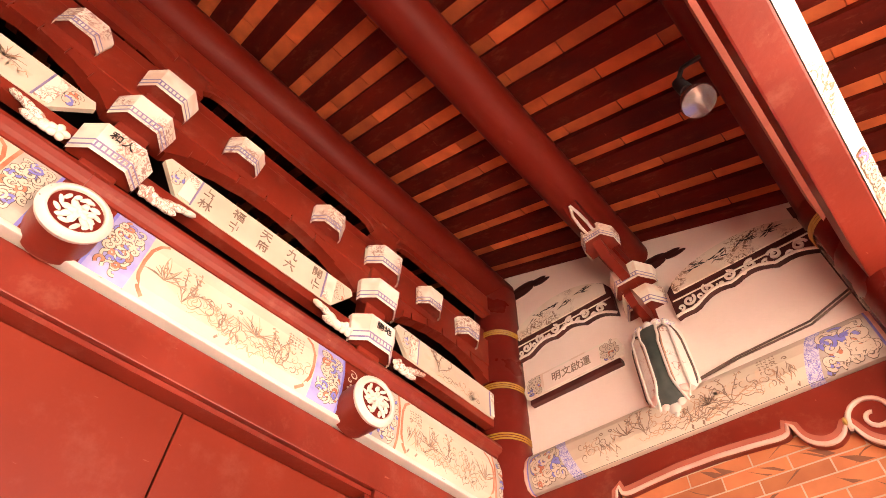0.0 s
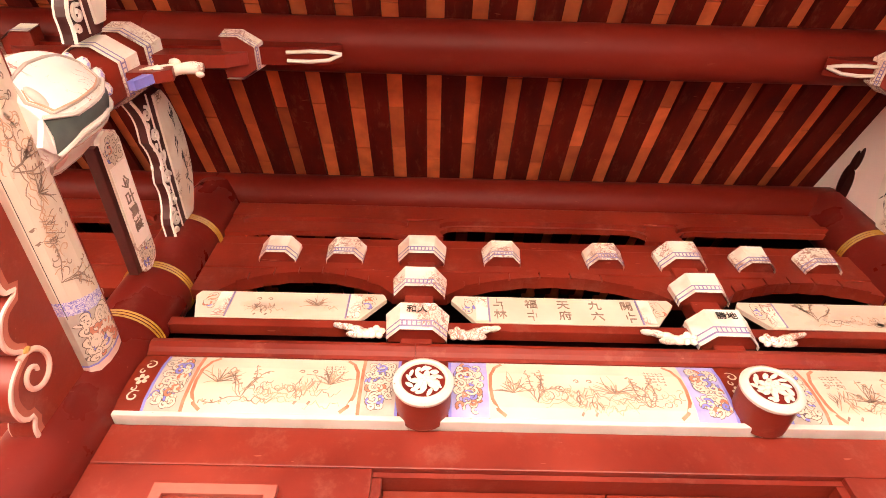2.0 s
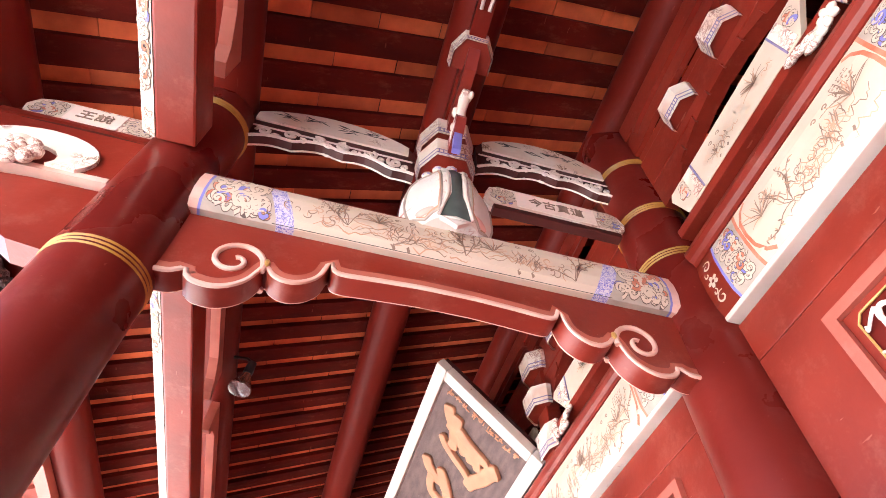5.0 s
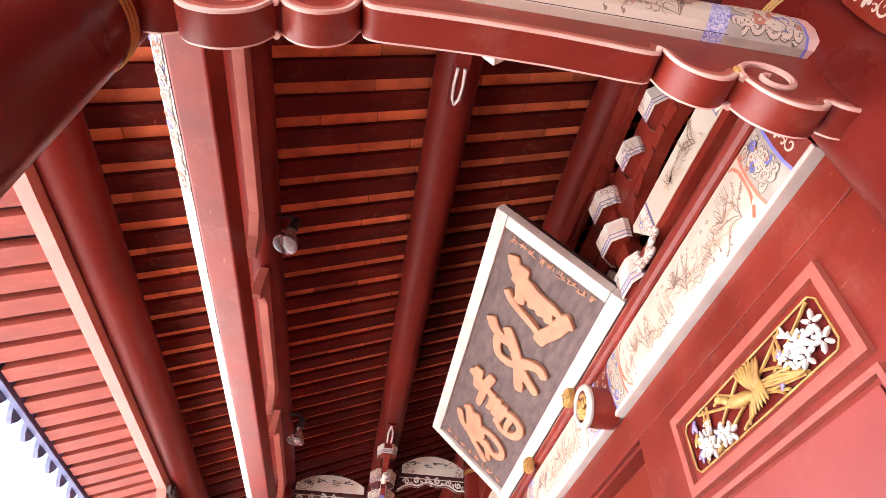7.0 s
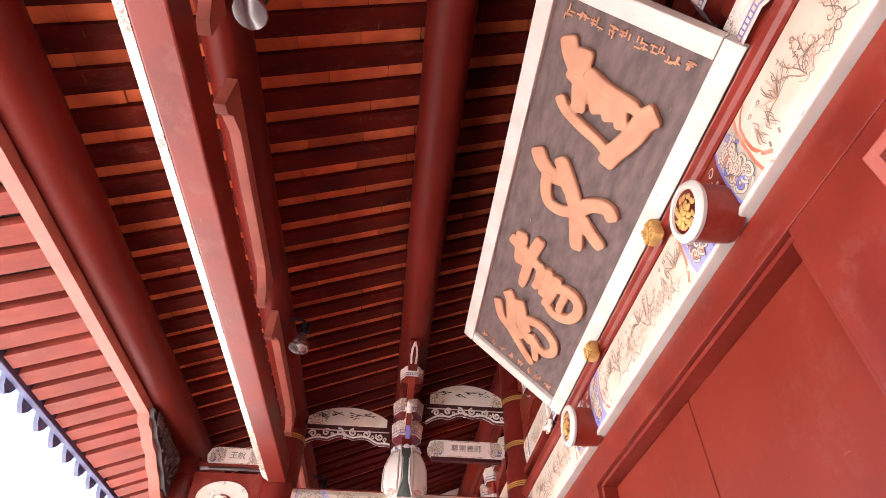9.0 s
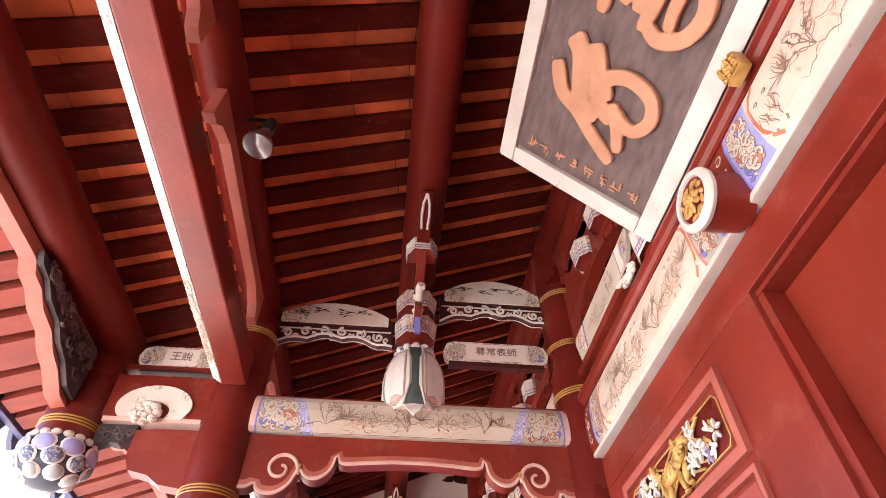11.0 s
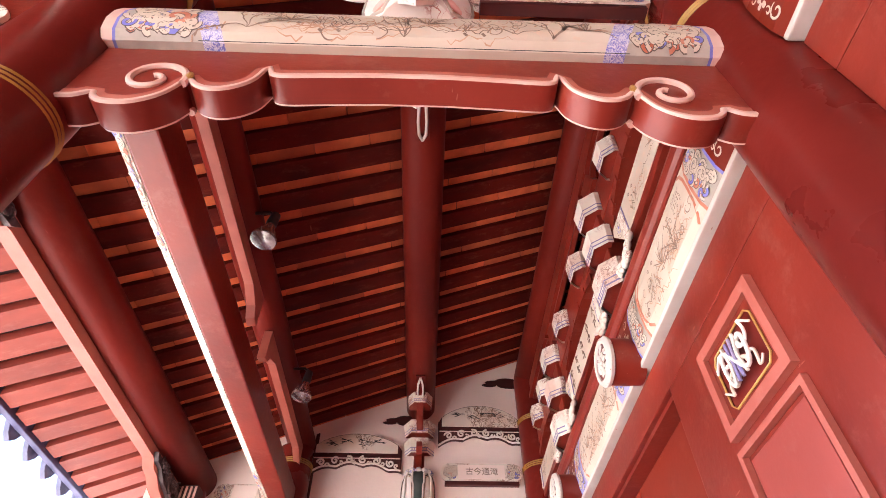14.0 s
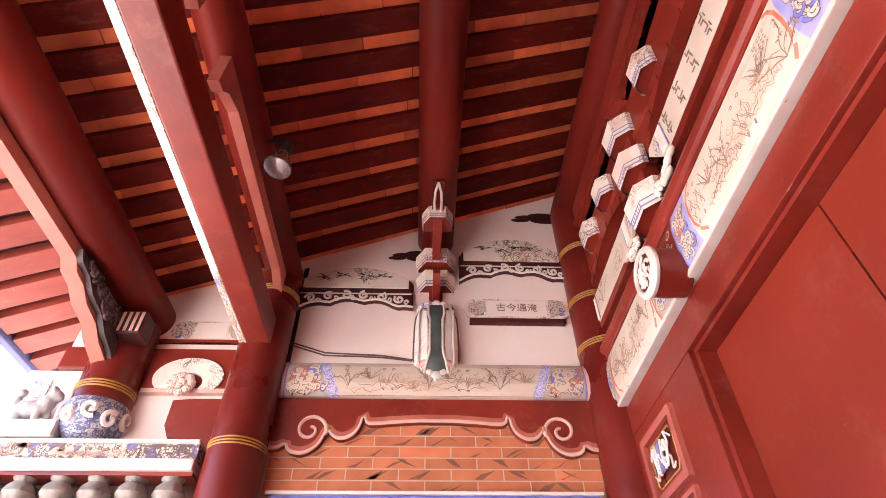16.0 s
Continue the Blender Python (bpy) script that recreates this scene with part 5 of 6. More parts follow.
            for k in range(12):
                put(-0.07 + 0.011 * k, 0.012 * math.sin(2.1 * k), 0.010, 0.007, 0.5 * k, 0.026, 0.005)
        part("gilt_animal", bd, GOLD, ob, "gilt carved bird" if seed % 2 else "gilt carved beast", True)
        for k in range(11):
            st = bmesh.new()
            a = Vector((x, cy + r4.uniform(-0.45, 0.45) * w, k0 + 0.028))
            b = Vector((x - 0.004, cy + r4.uniform(-0.48, 0.48) * w, k1 - 0.034))
            m = a.lerp(b, 0.5) + Vector((0, r4.uniform(-0.06, 0.06), 0))
            tube([a, a.lerp(m, 0.6), m, m.lerp(b, 0.6), b], 0.0048, 5, st)
            part("gilt_stem", st, GOLD, ob, smooth=True)
        for k in range(14):      # pale leaves
            lf = bmesh.new()
            a = r4.uniform(0, 6.28)
            ly, lz = cy + (1 if k % 2 else -1) * r4.uniform(0.20, 0.46) * w, cz + r4.uniform(-0.38, 0.38) * h
            for q in (-0.4, 0.4):
                blob((x - 0.003, ly + 0.012 * math.cos(a + q), lz + 0.012 * math.sin(a + q)), (0.005, 0.026, 0.008), 7, lf, Matrix.Rotation(a + q, 4, "X"))
            part("leaf", lf, (CHALK, KEY_LINE, GOLD)[k % 3], ob, smooth=True)
        for k in range(15):
            fl = bmesh.new()
            side = 1 if k % 2 else -1
            fy, fz = cy + side * r4.uniform(0.14, 0.46) * w, cz + r4.uniform(-0.36, 0.36) * h
            for p in range(5):
                a = p * 2 * math.pi / 5 + k
                blob((x - 0.008, fy + 0.021 * math.cos(a), fz + 0.021 * math.sin(a)), (0.008, 0.017, 0.0075), 7, fl, Matrix.Rotation(a, 4, "X"))
            part("flower", fl, WHITE, ob, "white carved flower", True)
    else:
        bow = []
        for q in range(41):      # a bow in the middle and four waving ends
            f = 2 * math.pi * q / 40
            bow.append((x - 0.011 - 0.005 * math.sin(f), cy + 0.27 * w * math.cos(f), cz + 0.30 * h * math.sin(2 * f)))
        part("ribbon_bow", tube(bow, 0.0062, 7), CHALK, ob, "white carved bow", True)
        for k, (sy, sz) in enumerate(((-1, -1), (-1, 1), (1, -1), (1, 1))):
            end = []
            for q in range(25):
                f = q / 24
                u, v = 0.10 + 0.34 * f, 0.06 + 0.30 * f + 0.13 * math.sin(9.5 * f + 0.8 * k) * (0.3 + f)
                end.append((x - 0.009 - 0.003 * math.sin(11 * f), cy + sy * w * (u + 0.05 * math.sin(12.5 * f + k)), cz + sz * h * min(0.44, max(-0.1, v))))
            part("ribbon_end", tube(end, 0.0062, 7, None, [1.0 - 0.4 * q / 24 for q in range(25)]), CHALK if k % 2 else CREAM, ob, "white carved ribbon", True)
        cn = bmesh.new()
        if y0 < 3:
            for dz, ww in ((0.016, 0.075), (-0.014, 0.09)):
                cb = prism([(cy - ww / 2 - 0.02, cz + dz - 0.013), (cy + ww / 2 - 0.02, cz + dz - 0.013), (cy + ww / 2 + 0.015, cz + dz + 0.013), (cy - ww / 2 + 0.015, cz + dz + 0.013)], "x", x - 0.010, x + 0.004, 0.004, cn)
            part("gilt_fan", cn, GOLD, ob, "gilt carved folded fan")
        else:
            for k in (-1.5, -0.5, 0.5, 1.5):
                cn = bmesh.new()
                tube([(x - 0.016, cy + 0.015 * k + 0.012 * abs(q) * k * 0.7, cz + 0.058 * q) for q in (-1, -0.5, 0, 0.5, 1)], 0.0052, 7, cn)
                part("reed", cn, WHITE if abs(k) > 1 else KEY_LINE, ob, "white and violet carved reeds", True)
    return ob


def lower_panel(y0, y1, z1):
    ob = empty("lower_wall_panel", "plain salmon framed red panel under the carving", "wall panel", "lower wall panels")
    bm = bmesh.new()
    ring_quads(rect_loop(y0, y1, 1.0, z1), rect_loop(y0 + 0.018, y1 - 0.018, 1.018, z1 - 0.018), XW - 0.018, XW - 0.02, bm)
    part("frame", bm, PINK_FRAME, ob)
    part("field", box(XW - 0.008, XW - 0.002, y0 + 0.035, y1 - 0.035, 1.035, z1 - 0.035, 0.002), PANEL_RED, ob)
    return ob


for k, (y0, y1, kind) in enumerate(((-2.06 + 0.40, -1.70 + 0.17, "knot"), (0.468, 0.828, "knot"), (1.555, 2.402, "bird"), (4.672, 5.54, "bird"), (6.272, 6.634, "knot"), (8.60, 8.96, "knot"))):
    carved_panel(y0, y1, 2.268, 2.546, kind, 11 + k)
    lower_panel(y0, y1, 2.235)

# ---- name board over the middle door ----
sign = empty("name_board", "large tilted grey name board with white frame and four tan characters", "name board", at=(0, 0, 0))
top, bot = Vector((0.60, 0, 3.69)), Vector((1.15, 0, 3.145))
up = (top - bot).normalized()
H = (top - bot).length
side = Vector((0, -1, 0))
nrm = side.cross(up)
if nrm.z > 0:
    nrm = -nrm
SM = Matrix(((side.x, up.x, nrm.x, (top.x + bot.x) / 2), (side.y, up.y, nrm.y, YC + 0.01), (side.z, up.z, nrm.z, (top.z + bot.z) / 2), (0, 0, 0, 1)))
HX, HY = 1.13, H / 2
part("board", turned(box(-HX + 0.06, HX - 0.06, -HY + 0.06, HY - 0.06, -0.03, 0.0), SM), SLATE, sign, "weathered grey board")
part("back", turned(box(-HX + 0.01, HX - 0.01, -HY + 0.01, HY - 0.01, -0.06, -0.032), SM), RED_DARK, sign)
for nm, x0, x1, y0, y1 in (("long", -HX, HX, HY - 0.075, HY), ("long", -HX, HX, -HY, -HY + 0.075), ("end", -HX, -HX + 0.075, -HY + 0.077, HY - 0.077), ("end", HX - 0.075, HX, -HY + 0.077, HY - 0.077)):
    part("frame_" + nm, turned(box(x0, x1, y0, y1, -0.03, 0.025, 0.006), SM), WHITE, sign, "white painted frame")


def brush_character(strokes, cx, sx, sy):
    """A raised running-script character: each stroke is a rounded ribbon of wood through a few points, with its width last."""
    bm = bmesh.new()
    for k, (*pts, w) in enumerate(strokes):
        run = smooth_run([(p[0] * sx, p[1] * sy) for p in pts], 6)
        n = len(run)
        top = 0.022 + 0.0012 * k
        prev = None
        for i, (u, v) in enumerate(run):
            (ua, va), (ub, vb) = run[max(i - 1, 0)], run[min(i + 1, n - 1)]
            q = math.hypot(ub - ua, vb - va) or 1.0
            e = min(i, n - 1 - i)
            half = w * sx * 0.66 * (0.62, 0.90, 1.0)[min(e, 2)] * (1.08 - 0.16 * i / n)
            du, dv = -(vb - va) / q * half, (ub - ua) / q * half
            ring = [bm.verts.new((cx + u + du * f, v + dv * f, z)) for f, z in ((1.0, 0.001), (1.0, top - 0.004), (0.86, top), (-0.86, top), (-1.0, top - 0.004), (-1.0, 0.001))]
            if prev:
                for a, b in zip(range(6), (1, 2, 3, 4, 5, 0)):
                    bm.faces.new((prev[a], ring[a], ring[b], prev[b]))
            else:
                bm.faces.new(ring)
            prev = ring
        bm.faces.new(prev[::-1])
    return bm


# the four characters 道 東 書 院, right to left
WAY = [((1.0, 0.92), (0.72, 0.80), (0.45, 0.62), (0.22, 0.66), 0.28), ((0.92, 0.55), (0.5, 0.52), (0.0, 0.42), (-0.28, 0.36), 0.27), ((0.55, 0.28), (0.15, 0.16), (-0.12, 0.02), 0.22),
       ((0.48, 0.02), (0.12, -0.10), (-0.14, -0.22), 0.22), ((0.42, -0.26), (0.05, -0.38), (-0.16, -0.46), 0.22), ((0.55, 0.42), (0.40, 0.0), (0.34, -0.62), 0.22),
       ((0.42, -0.92), (0.22, -0.78), (-0.2, -0.68), (-0.7, -0.48), (-1.0, -0.42), 0.32), ((-0.12, 0.78), (-0.34, 0.58), (-0.50, 0.2), (-0.62, -0.2), (-0.78, -0.42), 0.17)]
EAST = [((0.85, 0.95), (0.55, 0.75), (0.42, 0.45), (0.46, 0.2), (0.25, 0.0), 0.28), ((0.92, 0.45), (0.5, 0.1), (0.2, -0.1), (0.0, -0.2), 0.26), ((0.42, 0.58), (0.0, 0.52), (-0.27, 0.36), (-0.26, 0.05), (-0.05, -0.2), 0.22),
        ((0.3, 0.0), (0.0, -0.2), (-0.3, -0.55), (-0.55, -0.95), 0.25), ((0.02, -0.2), (-0.5, -0.35), (-0.98, -0.5), 0.27), ((0.0, -0.25), (0.3, -0.45), (0.44, -0.75), (0.25, -0.95), 0.25)]
BOOK = [((0.8, 0.75), (0.3, 0.70), (-0.2, 0.62), 0.27), ((0.95, 0.28), (0.3, 0.38), (-0.85, 0.42), 0.23), ((0.45, 1.0), (0.32, 0.6), (0.12, 0.1), (0.0, -0.4), 0.24), ((0.3, 0.1), (-0.3, 0.06), (-0.6, 0.12), 0.17),
        ((0.3, -0.13), (-0.2, -0.15), (-0.65, -0.10), 0.17), ((0.25, -0.36), (-0.25, -0.36), (-0.9, -0.26), 0.20), ((-0.08, -0.4), (0.05, -0.7), (-0.1, -0.97), (-0.45, -1.02), (-0.8, -0.86), (-0.93, -0.55), (-0.8, -0.34), 0.21), ((-0.1, -0.66), (-0.45, -0.62), (-0.75, -0.64), 0.16)]
HALL = [((0.42, 0.92), (-0.1, 0.70), (-0.32, 0.35), (-0.62, 0.0), (-1.0, -0.5), 0.22), ((0.95, 0.74), (0.7, 0.54), (0.2, 0.42), (-0.18, 0.28), (-0.24, -0.05), 0.28), ((0.95, 0.36), (0.6, 0.20), (0.2, 0.10), (-0.1, -0.1), (-0.2, -0.3), 0.25),
        ((0.1, -0.1), (0.45, 0.0), (0.62, -0.35), (0.46, -0.75), (0.1, -0.87), (-0.2, -0.7), (-0.16, -0.45), (0.0, -0.3), 0.20), ((0.1, -0.2), (-0.3, -0.42), (-0.72, -0.55), 0.19)]
for i, strokes in enumerate((WAY, EAST, BOOK, HALL)):
    ob = part("character", turned(brush_character(strokes, 0.72 - 0.475 * i, 0.205, 0.235), SM), TAN, sign, "raised tan brush character", True)
    fuse = ob.modifiers.new("fuse", "REMESH")
    fuse.mode, fuse.voxel_size, fuse.use_smooth_shade = "VOXEL", 0.004, True
r5 = random.Random(3)
for x, cnt in ((HX - 0.13, 9), (-HX + 0.13, 8)):
    bars = bmesh.new()
    for k in range(cnt):
        yy = HY - 0.14 - (2 * HY - 0.28) * k / (cnt - 1)
        for j in range(6):
            dx, dy = r5.uniform(-0.018, 0.018), r5.uniform(-0.018, 0.018)
            turned_box = (x + dx - 0.012, x + dx + 0.012, yy + dy - 0.003, yy + dy + 0.003) if j % 2 else (x + dx - 0.003, x + dx + 0.003, yy + dy - 0.013, yy + dy + 0.013)
            box(*turned_box, 0.001, 0.007, bm=bars)
    part("small_writing", turned(bars, SM), TAN, sign, "illegible small writing")
for y in (3.15, 3.95):
    cl = empty("gilt_clip", "small gilt carved clip holding the name board", "clip", "gilt clips")
    bm = box(1.085, 1.125, y - 0.038, y + 0.038, 3.035, 3.115, 0.008)
    rk = random.Random(int(y * 10))
    for k in range(16):
        blob((1.083 - 0.004 * (k % 2), y + 0.012 * (k % 4 - 1.5) * 1.5, 3.048 + 0.018 * (k // 4)), (0.009, rk.uniform(0.008, 0.013), rk.uniform(0.006, 0.010)), 7, bm, Matrix.Rotation(rk.uniform(-0.8, 0.8), 4, "X"))
    part("carving", bm, GOLD, cl, smooth=True)

# ---- flood lamps ----
for y in (-1.14, 0.16, 2.60, 4.57, 6.94, 8.18):
    lp = empty("ceiling_lamp", "unlit reflector bulb in a black socket on the beam", "lamp", "porch lamps", at=(-0.41, y, 3.395))
    lean = Matrix.Rotation(0.10, 4, "Y")
    part("bulb", turned(lathe([(0.022, 0.10), (0.03, 0.075), (0.052, 0.03), (0.061, 0.008), (0.058, -0.004), (0.03, -0.010), (0.001, -0.012)], (0, 0, 0), "z", 24), lean), GLASSY, lp, "clear reflector bulb", True)
    part("socket", turned(lathe([(0.024, 0.10), (0.026, 0.12), (0.022, 0.18), (0.014, 0.185)], (0, 0, 0), "z", 16), lean), METAL, lp, "black socket", True)
    part("arm", tube([(0.02, 0, 0.18), (-0.02, 0.02, 0.22), (-0.09, 0.02, 0.215)], 0.009, 6), METAL, lp, smooth=True)

# ---- end walls ----
CABLE = mat("brown_cable_sheath", (0.16, 0.09, 0.07), 0.5, (0.10, 0.055, 0.045), 20, 0.05, 60)


def end_wall(n, y, d):
    """d: way the wall looks."""
    w = structure(new(f"wall_end_{n}"), "cream plastered end wall above a brick dado", "wall")
    lo, hi = sorted((y, y - d * 0.25))
    top = 0.045
    part("plaster", prism([(-1.32, 2.62), (1.3, 2.62), (1.3, roof_z(1.3) + top), (-1.32, roof_z(-1.32) + top)], "y", lo, hi), PLASTER, w)
    part("lower_wall", box(-1.32, 1.3, lo, hi, 0.0, 2.617), MORTAR, w)
    # hall end, near black for the shade inside the hall
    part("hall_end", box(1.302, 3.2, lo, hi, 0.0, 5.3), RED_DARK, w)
    # bricks just under the scroll beam
    part("mortar_bed", box(XO + 0.12, 1.06, *sorted((y - d * 0.01, y + d * 0.0025)), 2.435, 2.93), MORTAR, w)
    rows, h, L = 7, 0.047, 0.235
    rb = random.Random(n)
    for r in range(rows):
        z = 2.44 + r * (h + 0.006)
        x = XO + 0.12 - (0.12 if r % 2 else 0.0)
        while x < 1.06:
            x0, x1 = max(x, XO + 0.12), min(x + L, 1.06)
            if x1 - x0 > 0.03:
                f0, f1 = sorted((y - d * 0.001, y + d * 0.004))
                part("brick", box(x0, x1, f0, f1, z, z + h), BRICK, w)
                if rb.random() < 0.92:
                    e = y + d * 0.0048
                    bm = bmesh.new()
                    if x1 - x0 > 0.15:
                        for w2 in range(rb.choice((1, 2, 2))):
                            q, m2 = rb.uniform(0.01, x1 - x0 - 0.11), rb.choice((0, 1))
                            za, zb = (z + 0.003, z + h - 0.003) if m2 else (z + h - 0.003, z + 0.003)
                            bm.faces.new([bm.verts.new(p) for p in ((x0 + q, e, za), (x0 + q + rb.uniform(0.01, 0.05), e, za), (x0 + q + rb.uniform(0.07, 0.10), e, zb), (x0 + q + rb.uniform(0.03, 0.06), e, (za + zb) / 2 + rb.uniform(-0.01, 0.01)))])
                        part("burn_mark", bm, BRICK_DARK, w)
                    else:
                        bm.free()
            x += L + 0.006
    pq = empty("blue_framed_plaque", "blue framed plaque on the brick end wall", "plaque", "blue plaques")
    f0, f1 = sorted((y + d * 0.002, y + d * 0.03))
    part("blue_field", box(XO + 0.16, 1.02, f0, f1, 1.3, 2.416, 0.004), BLUE, pq)
    g0, g1 = sorted((y + d * 0.001, y + d * 0.036))
    part("white_rim", box(XO + 0.14, 1.04, g0, g1, 2.418, 2.434, 0.004), CHALK, pq)
    # dark clouds painted in the gable's corners
    for cx, cz, s in ((0.18, roof_z(0.18) - 0.17, 0.8), (1.0, roof_z(1.0) - 0.13, 0.9)):
        bm = bmesh.new()
        for u, v, r1, r2 in ((0, 0, 0.10, 0.03), (-0.10, -0.02, 0.10, 0.025), (0.03, -0.05, 0.12, 0.035), (-0.16, -0.05, 0.07, 0.02)):
            blob((cx + u * s, y + d * 0.002, cz + v * s), (r1 * s, 0.004, r2 * s), 16, bm)
        tagged(part("cloud_ornament", bm, RED_DARK), "dark red painted cloud ornament on the end wall", "ornament", "cloud ornaments")
    # sagging cable on the plaster
    for dz in (0.0, 0.016):
        tagged(part("cable", tube([(XO + 0.10, y + d * 0.03, 3.20 + dz), (-0.3, y + d * 0.01, 3.145 + dz), (0.0, y + d * 0.012, 3.135 + 0.7 * dz), (0.17, y + d * 0.02, 3.11 + 0.4 * dz)], 0.0042, 6), CABLE), "thin brown cable running along the end wall plaster", "cable", "cables")
    # frame line round the plaster
    part("red_border", prism([(-0.50, 3.06), (-0.475, 3.06), (-0.475, roof_z(-0.475) - 0.05), (-0.50, roof_z(-0.5) - 0.05)], "y", *sorted((y, y + d * 0.012))), RED_DARK, w)


end_wall(1, GA, 1)
end_wall(2, GC, -1)


# ---- eave posts, outer tablets and short beams beyond the outer columns ----
def eave_side(yc, sides, words):
    post = empty("hanging_post", "short red hanging post with ochre rings and carved blue lotus", "hanging post", "hanging posts", at=(XE - 0.01, yc + (0.0 if len(sides) == 2 else sides[0] * 0.08), 0))
    part("shaft", lathe([(0.132, 2.80), (0.136, 3.0), (0.12, 3.45)], (0, 0, 0), "z", 32), RED_COL, post, smooth=True)
    for k in (-1, 0, 1):
        part("ring", lathe([(0.134, 2.87 + 0.014 * k - 0.0045), (0.139, 2.87 + 0.014 * k), (0.134, 2.87 + 0.014 * k + 0.0045)], (0, 0, 0), "z", 32), RING, post, "thin ochre painted ring", True)
    part("lotus", lathe([(0.134, 2.80), (0.146, 2.77), (0.145, 2.72), (0.125, 2.665), (0.085, 2.622), (0.03, 2.602), (0.001, 2.60)], (0, 0, 0), "z", 36), LOTUS if len(sides) == 1 else mat("dark_grey_blue_lotus_ground", (0.07, 0.07, 0.10), 0.6), post, "blue and white carved lotus", True)
    if len(sides) == 2:
        fr = bmesh.new()
        for k in range(18):
            a0 = 2 * math.pi * k / 18
            blob((0.142 * math.cos(a0), 0.142 * math.sin(a0), 2.795), (0.014, 0.024, 0.016), 8, fr, Matrix.Rotation(a0, 4, "Z"))
        part("frill", fr, WHITE, post, "white carved frill", True)
        for row, (cnt, rad, z, tilt, mm) in enumerate(((8, 0.146, 2.746, 0.15, BLUE_PALE), (8, 0.136, 2.694, 0.50, LOTUS), (7, 0.098, 2.640, 0.95, GREY))):
            for k in range(cnt):      # each petal: a white rim and a painted middle
                a0 = 2 * math.pi * (k + 0.5 * (row % 2)) / cnt
                pm = Matrix.Rotation(a0, 4, "Z") @ Matrix.Rotation(tilt, 4, "Y")
                pet = part("petal", blob((rad * math.cos(a0), rad * math.sin(a0), z), (0.017, 0.054 - 0.006 * row, 0.040), 10, None, pm), CHALK, post, smooth=True)
                part("petal_middle", blob(((rad + 0.007) * math.cos(a0), (rad + 0.007) * math.sin(a0), z - 0.002), (0.016, 0.047 - 0.006 * row, 0.034), 10, None, pm), mm, pet, smooth=True)
    else:
        for k in range(10):
            a0 = 2 * math.pi * k / 10
            pts = []
            for q in range(16):
                f = q / 15
                rr, ang = 0.036 * (1 - 0.75 * f), (1 if k % 2 else -1) * (1.0 + 7.0 * f)
                az, zz = a0 + rr * math.cos(ang) / 0.14, 2.735 - 0.03 * (k % 2) + rr * math.sin(ang)
                R = 0.150 - 0.10 * max(0, (2.74 - zz) / 0.14) ** 2
                pts.append((R * math.cos(az), R * math.sin(az), zz))
            part("lotus_curl", tube(pts, 0.0125, 6), CHALK, post, "white carved curl", True)
    if sides == (-1,):
        part("striped_block", box(0.035, 0.155, -0.215, -0.10, 3.09, 3.22, 0.008), RED_DARK, post, "small dark block with pale stripes")
        for k in range(4):
            part("stripe", box(0.042 + 0.030 * k, 0.056 + 0.030 * k, -0.2185, -0.2155, 3.10, 3.21), PINK, post, "pale stripe")
    # short beam with cloud panel and tablet
    sb = empty("eave_tie", "red tie beam to the eave with a cream cloud panel", "beam", "eave ties")
    part("beam_body", prism([(XE + 0.11, 2.93), (XO - 0.1, 2.93), (XO - 0.1, 3.16), (XE + 0.11, 3.16)], "y", yc - 0.05, yc + 0.05, 0.005), RED, sb)
    part("pale_line", box(XE + 0.13, XO - 0.12, yc - 0.055, yc + 0.055, 2.905, 2.928), PINK, sb)
    part("lower_bracket", prism([(XO - 0.1, 2.60), (-0.82, 2.62), (-0.88, 2.66), (-0.97, 2.68), (-1.0, 2.74), (-1.0, 2.87), (-0.9, 2.88), (XO - 0.1, 2.88)], "y", yc - 0.04, yc + 0.04, 0.005), RED, sb)
    if len(sides) == 2:
        part("dark_scroll", prism([(XE + 0.12, 2.90), (XE + 0.30, 2.90), (XE + 0.29, 2.84), (XE + 0.24, 2.805), (XE + 0.19, 2.815), (XE + 0.12, 2.79)], "y", yc - 0.03, yc + 0.03, 0.004), DARKCARVE, sb, "small dark carved scroll beside the post")
    for d in sides if len(sides) == 2 else ():
        for k in range(5):
            c0 = (XE + 0.145 + 0.032 * k, 2.862 - 0.022 * (k % 2))
            part("dark_curl", tube(spiral(c0[0], c0[1], 0.022, yc + d * 0.033, 1 if k % 2 else -1, 1.1, 0.6 * k), 0.006, 5), CARVE_EDGE, sb, smooth=True)
    part("tie_arch", prism([(XE + 0.1, 3.205), (-1.0, 3.22), (-0.85, 3.22), (XO - 0.1, 3.205), (XO - 0.1, 3.235), (XE + 0.1, 3.235)], "y", yc - 0.03, yc + 0.03), RED, sb)
    for d in sides:
        c = []
        for i in range(21):
            a = math.radians(-35 + 250 * i / 20)
            c.append((-0.955 + 0.175 * math.cos(a), 2.985 + 0.112 * math.sin(a)))
        for i in range(11):
            a = math.radians(215 - 250 * i / 10)
            c.append((-0.96 + 0.085 * math.cos(a), 2.955 + 0.055 * math.sin(a)))
        f0, f1 = sorted((yc + d * 0.052, yc + d * 0.066))
        part("cloud_panel", prism(c, "y", f0, f1), CREAM_SOFT, sb, "cream crescent cloud panel")
        bt = bmesh.new()
        for k in range(11):
            a = k * 0.8
            blob((-0.97 + 0.048 * math.cos(a), yc + d * 0.085, 2.935 + 0.042 * math.sin(a)), (0.027, 0.022, 0.023), 8, bt)
        for k in range(5):
            a = k * 1.257
            blob((-0.97 + 0.018 * math.cos(a), yc + d * 0.098, 2.935 + 0.017 * math.sin(a)), (0.018, 0.016, 0.015), 8, bt)
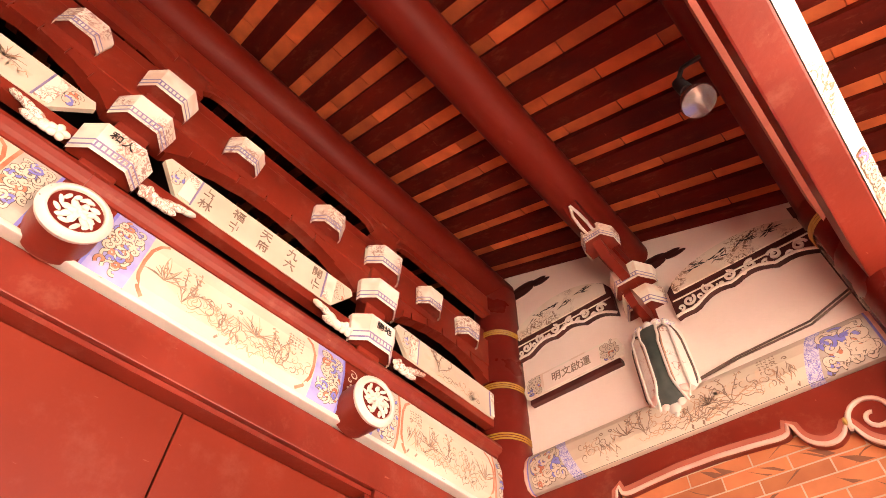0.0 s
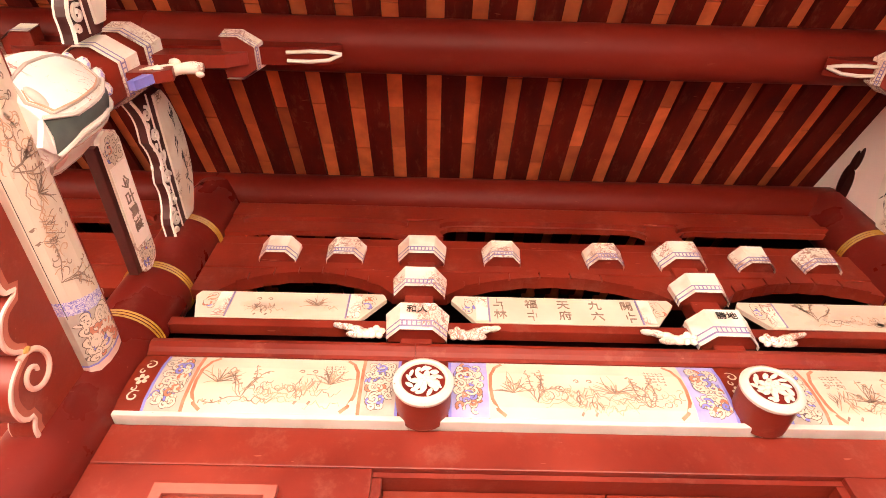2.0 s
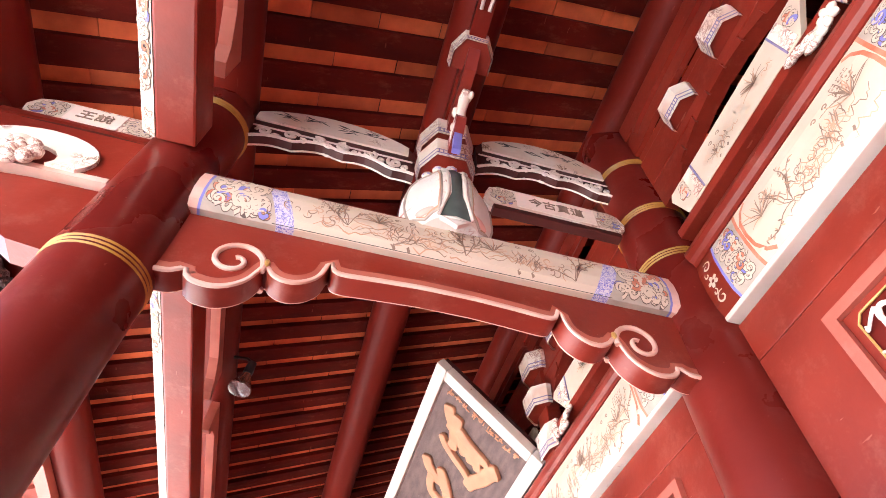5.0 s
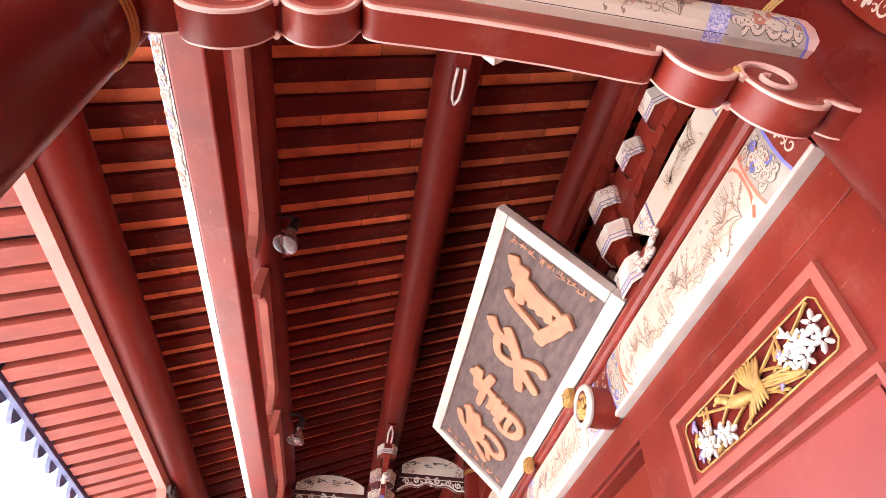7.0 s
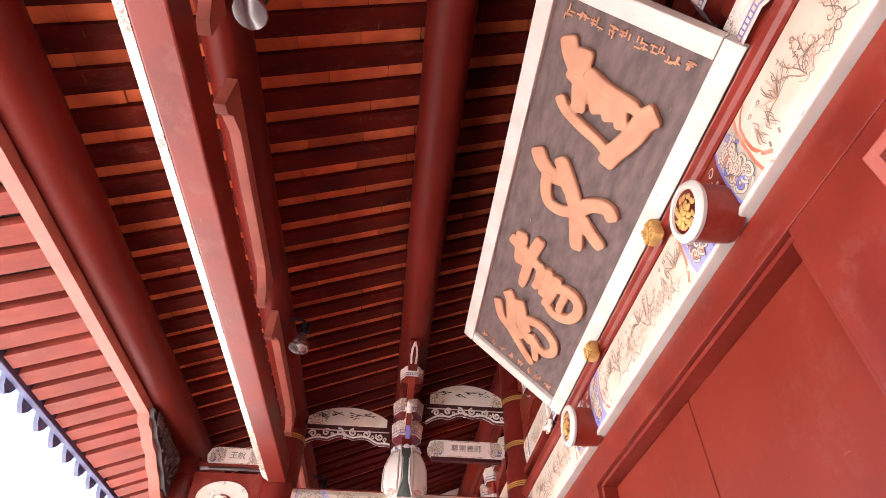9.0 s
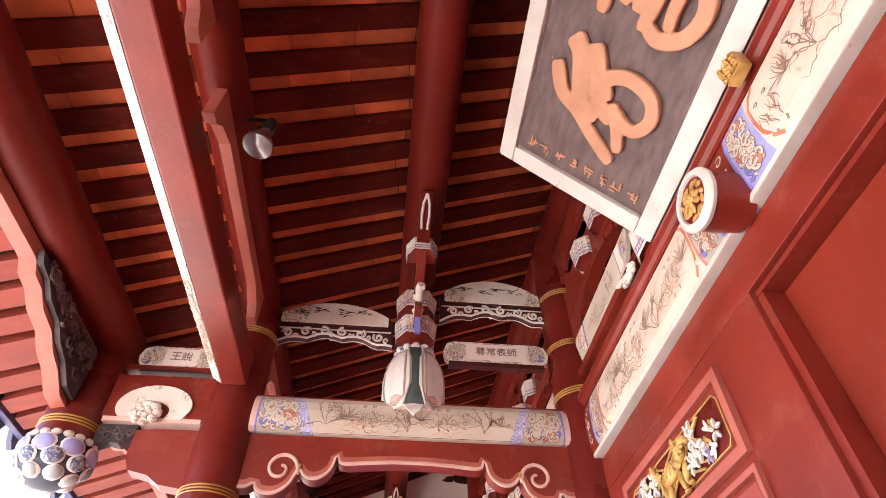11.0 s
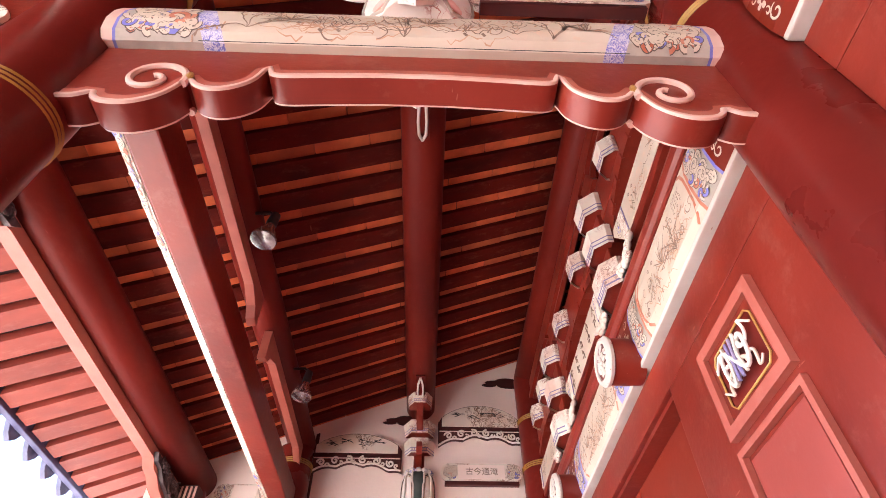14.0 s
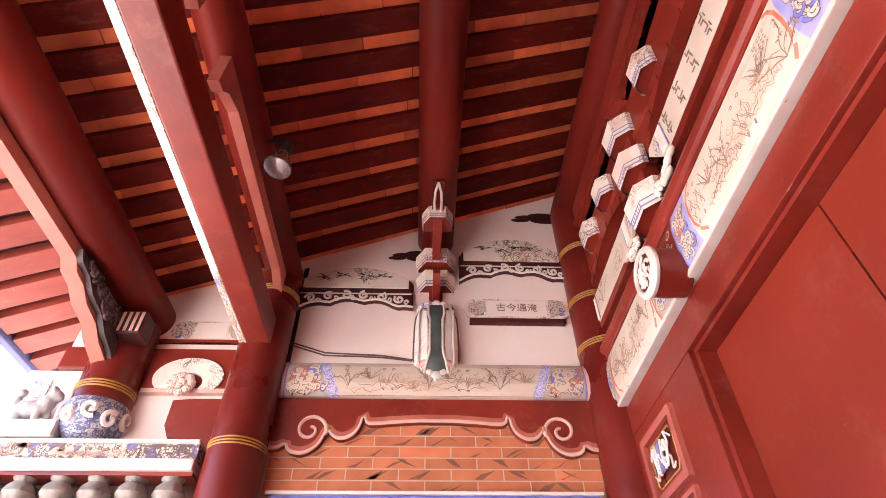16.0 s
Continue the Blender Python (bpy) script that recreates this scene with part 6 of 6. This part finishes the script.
        part("carved_flower", bt, CREAM_CUP, sb, "white carved flower boss", True)
    tablet(yc, sides, -1.15, XO - 0.12, 3.235, 3.36, words, "cream scroll tablet beside the eave post")


LOTUS = painted("blue_white_lotus_paint", (0.50, 0.48, 0.47), (0.10, 0.10, 0.20), 22, 0.03, (0.33, 0.34, 0.48), None, 1.2, 12)
for yc, sides, words in ((F1, both, "王說"), (F2, both, "王說"), (GA - 0.02, (1,), ""), (GC + 0.02, (-1,), "")):
    eave_side(yc, sides, words)

# ---- yard wall beyond the end of the porch ----
yw = structure(new("yard_wall"), "low plastered yard wall with painted frieze and glazed balusters", "wall")
part("wall_body", box(-1.76, -1.325, GC - 0.02, GC + 0.25, -0.36, 3.028), PLASTER, yw)
part("red_tie", box(-1.62, -1.325, GC - 0.05, GC + 0.05, 3.03, 3.155, 0.005), RED, yw, "short red beam under the gable return")
part("gable_return", prism([(-1.62, 3.157), (-1.325, 3.157), (-1.325, roof_z(-1.325) + 0.04), (-1.62, roof_z(-1.62) + 0.04)], "y", GC - 0.02, GC + 0.05), PLASTER, yw)
part("cap_line", box(-3.2, -0.75, GC - 0.17, GC - 0.025, 2.588, 2.603, 0.004), CHALK, yw)
frieze = part("frieze", box(-3.2, -0.75, GC - 0.155, GC - 0.025, 2.522, 2.586), SCROLL, yw, "painted frieze with flowers and key pattern")
part("ledge", box(-3.2, -0.75, GC - 0.168, GC - 0.025, 2.470, 2.520, 0.012), CHALK, yw, "white moulded ledge")
on_frieze = lambda u, v, h=0.001: (u, GC - 0.1555 - h, v)
for k in range(5):
    art_picture(on_frieze, -1.42 - 0.40 * k, -1.05 - 0.40 * k, 2.526, 2.582, 40 + k, frieze, False, 1.6)
key = bmesh.new()
for k in range(3):
    u = -1.00 + 0.085 * k
    ribbon(key, on_frieze, [(u, 2.532), (u, 2.576), (u + 0.06, 2.576), (u + 0.06, 2.545), (u + 0.025, 2.545), (u + 0.025, 2.562)], 0.008, False)
part("brush_outline", key, BLACK_SOFT, frieze)
part("low_wall", box(-3.4, -1.765, GC - 0.02, GC + 0.2, -0.36, 2.45), PLASTER, yw)
part("upper_ledge", box(-3.2, -1.40, GC - 0.18, GC - 0.03, 2.612, 2.69, 0.012), WHITE, yw)
part("blue_corner", box(-1.74, -1.62, GC - 0.028, GC - 0.021, 2.86, 2.97, 0.002), SCROLL_BLUE, yw, "blue painted corner")
part("red_band", box(-3.2, -0.75, GC - 0.145, GC - 0.03, 2.452, 2.468), RED, yw)
for k in range(15):
    x = -0.84 - 0.155 * k
    bm = lathe([(0.030, 2.352), (0.052, 2.362), (0.066, 2.385), (0.058, 2.41), (0.036, 2.432), (0.048, 2.450)], (x, GC - 0.10, 0), "z", 18, lobes=6, depth=0.16)
    part("baluster", bm, GLAZE, yw, "small brown glazed ceramic baluster", True)
part("lowest_ledge", box(-3.2, -0.75, GC - 0.14, GC - 0.03, 2.30, 2.350, 0.008), WHITE, yw)
beast = bmesh.new()
by = GC - 0.11
for c3, s3 in (((-1.585, by, 2.765), (0.085, 0.045, 0.045)), ((-1.53, by, 2.80), (0.04, 0.04, 0.045)), ((-1.505, by, 2.835), (0.036, 0.034, 0.032)), ((-1.485, by, 2.825), (0.022, 0.02, 0.016)), ((-1.52, by, 2.868), (0.014, 0.03, 0.018)),
               ((-1.54, by - 0.02, 2.725), (0.017, 0.016, 0.04)), ((-1.51, by + 0.02, 2.725), (0.017, 0.016, 0.04)), ((-1.63, by - 0.02, 2.725), (0.022, 0.018, 0.04)), ((-1.65, by + 0.02, 2.725), (0.022, 0.018, 0.04)), ((-1.672, by, 2.80), (0.018, 0.018, 0.045)), ((-1.665, by, 2.85), (0.025, 0.02, 0.022)), ((-1.60, by, 2.81), (0.05, 0.03, 0.02))):
    blob(c3, s3, 10, beast)
figurine = tagged(part("ceramic_beast", beast, GREY, smooth=True), "small grey ceramic beast standing on the wall ledge", "figurine")
fuse = figurine.modifiers.new("fuse", "REMESH")
fuse.mode, fuse.voxel_size, fuse.use_smooth_shade = "VOXEL", 0.007, True
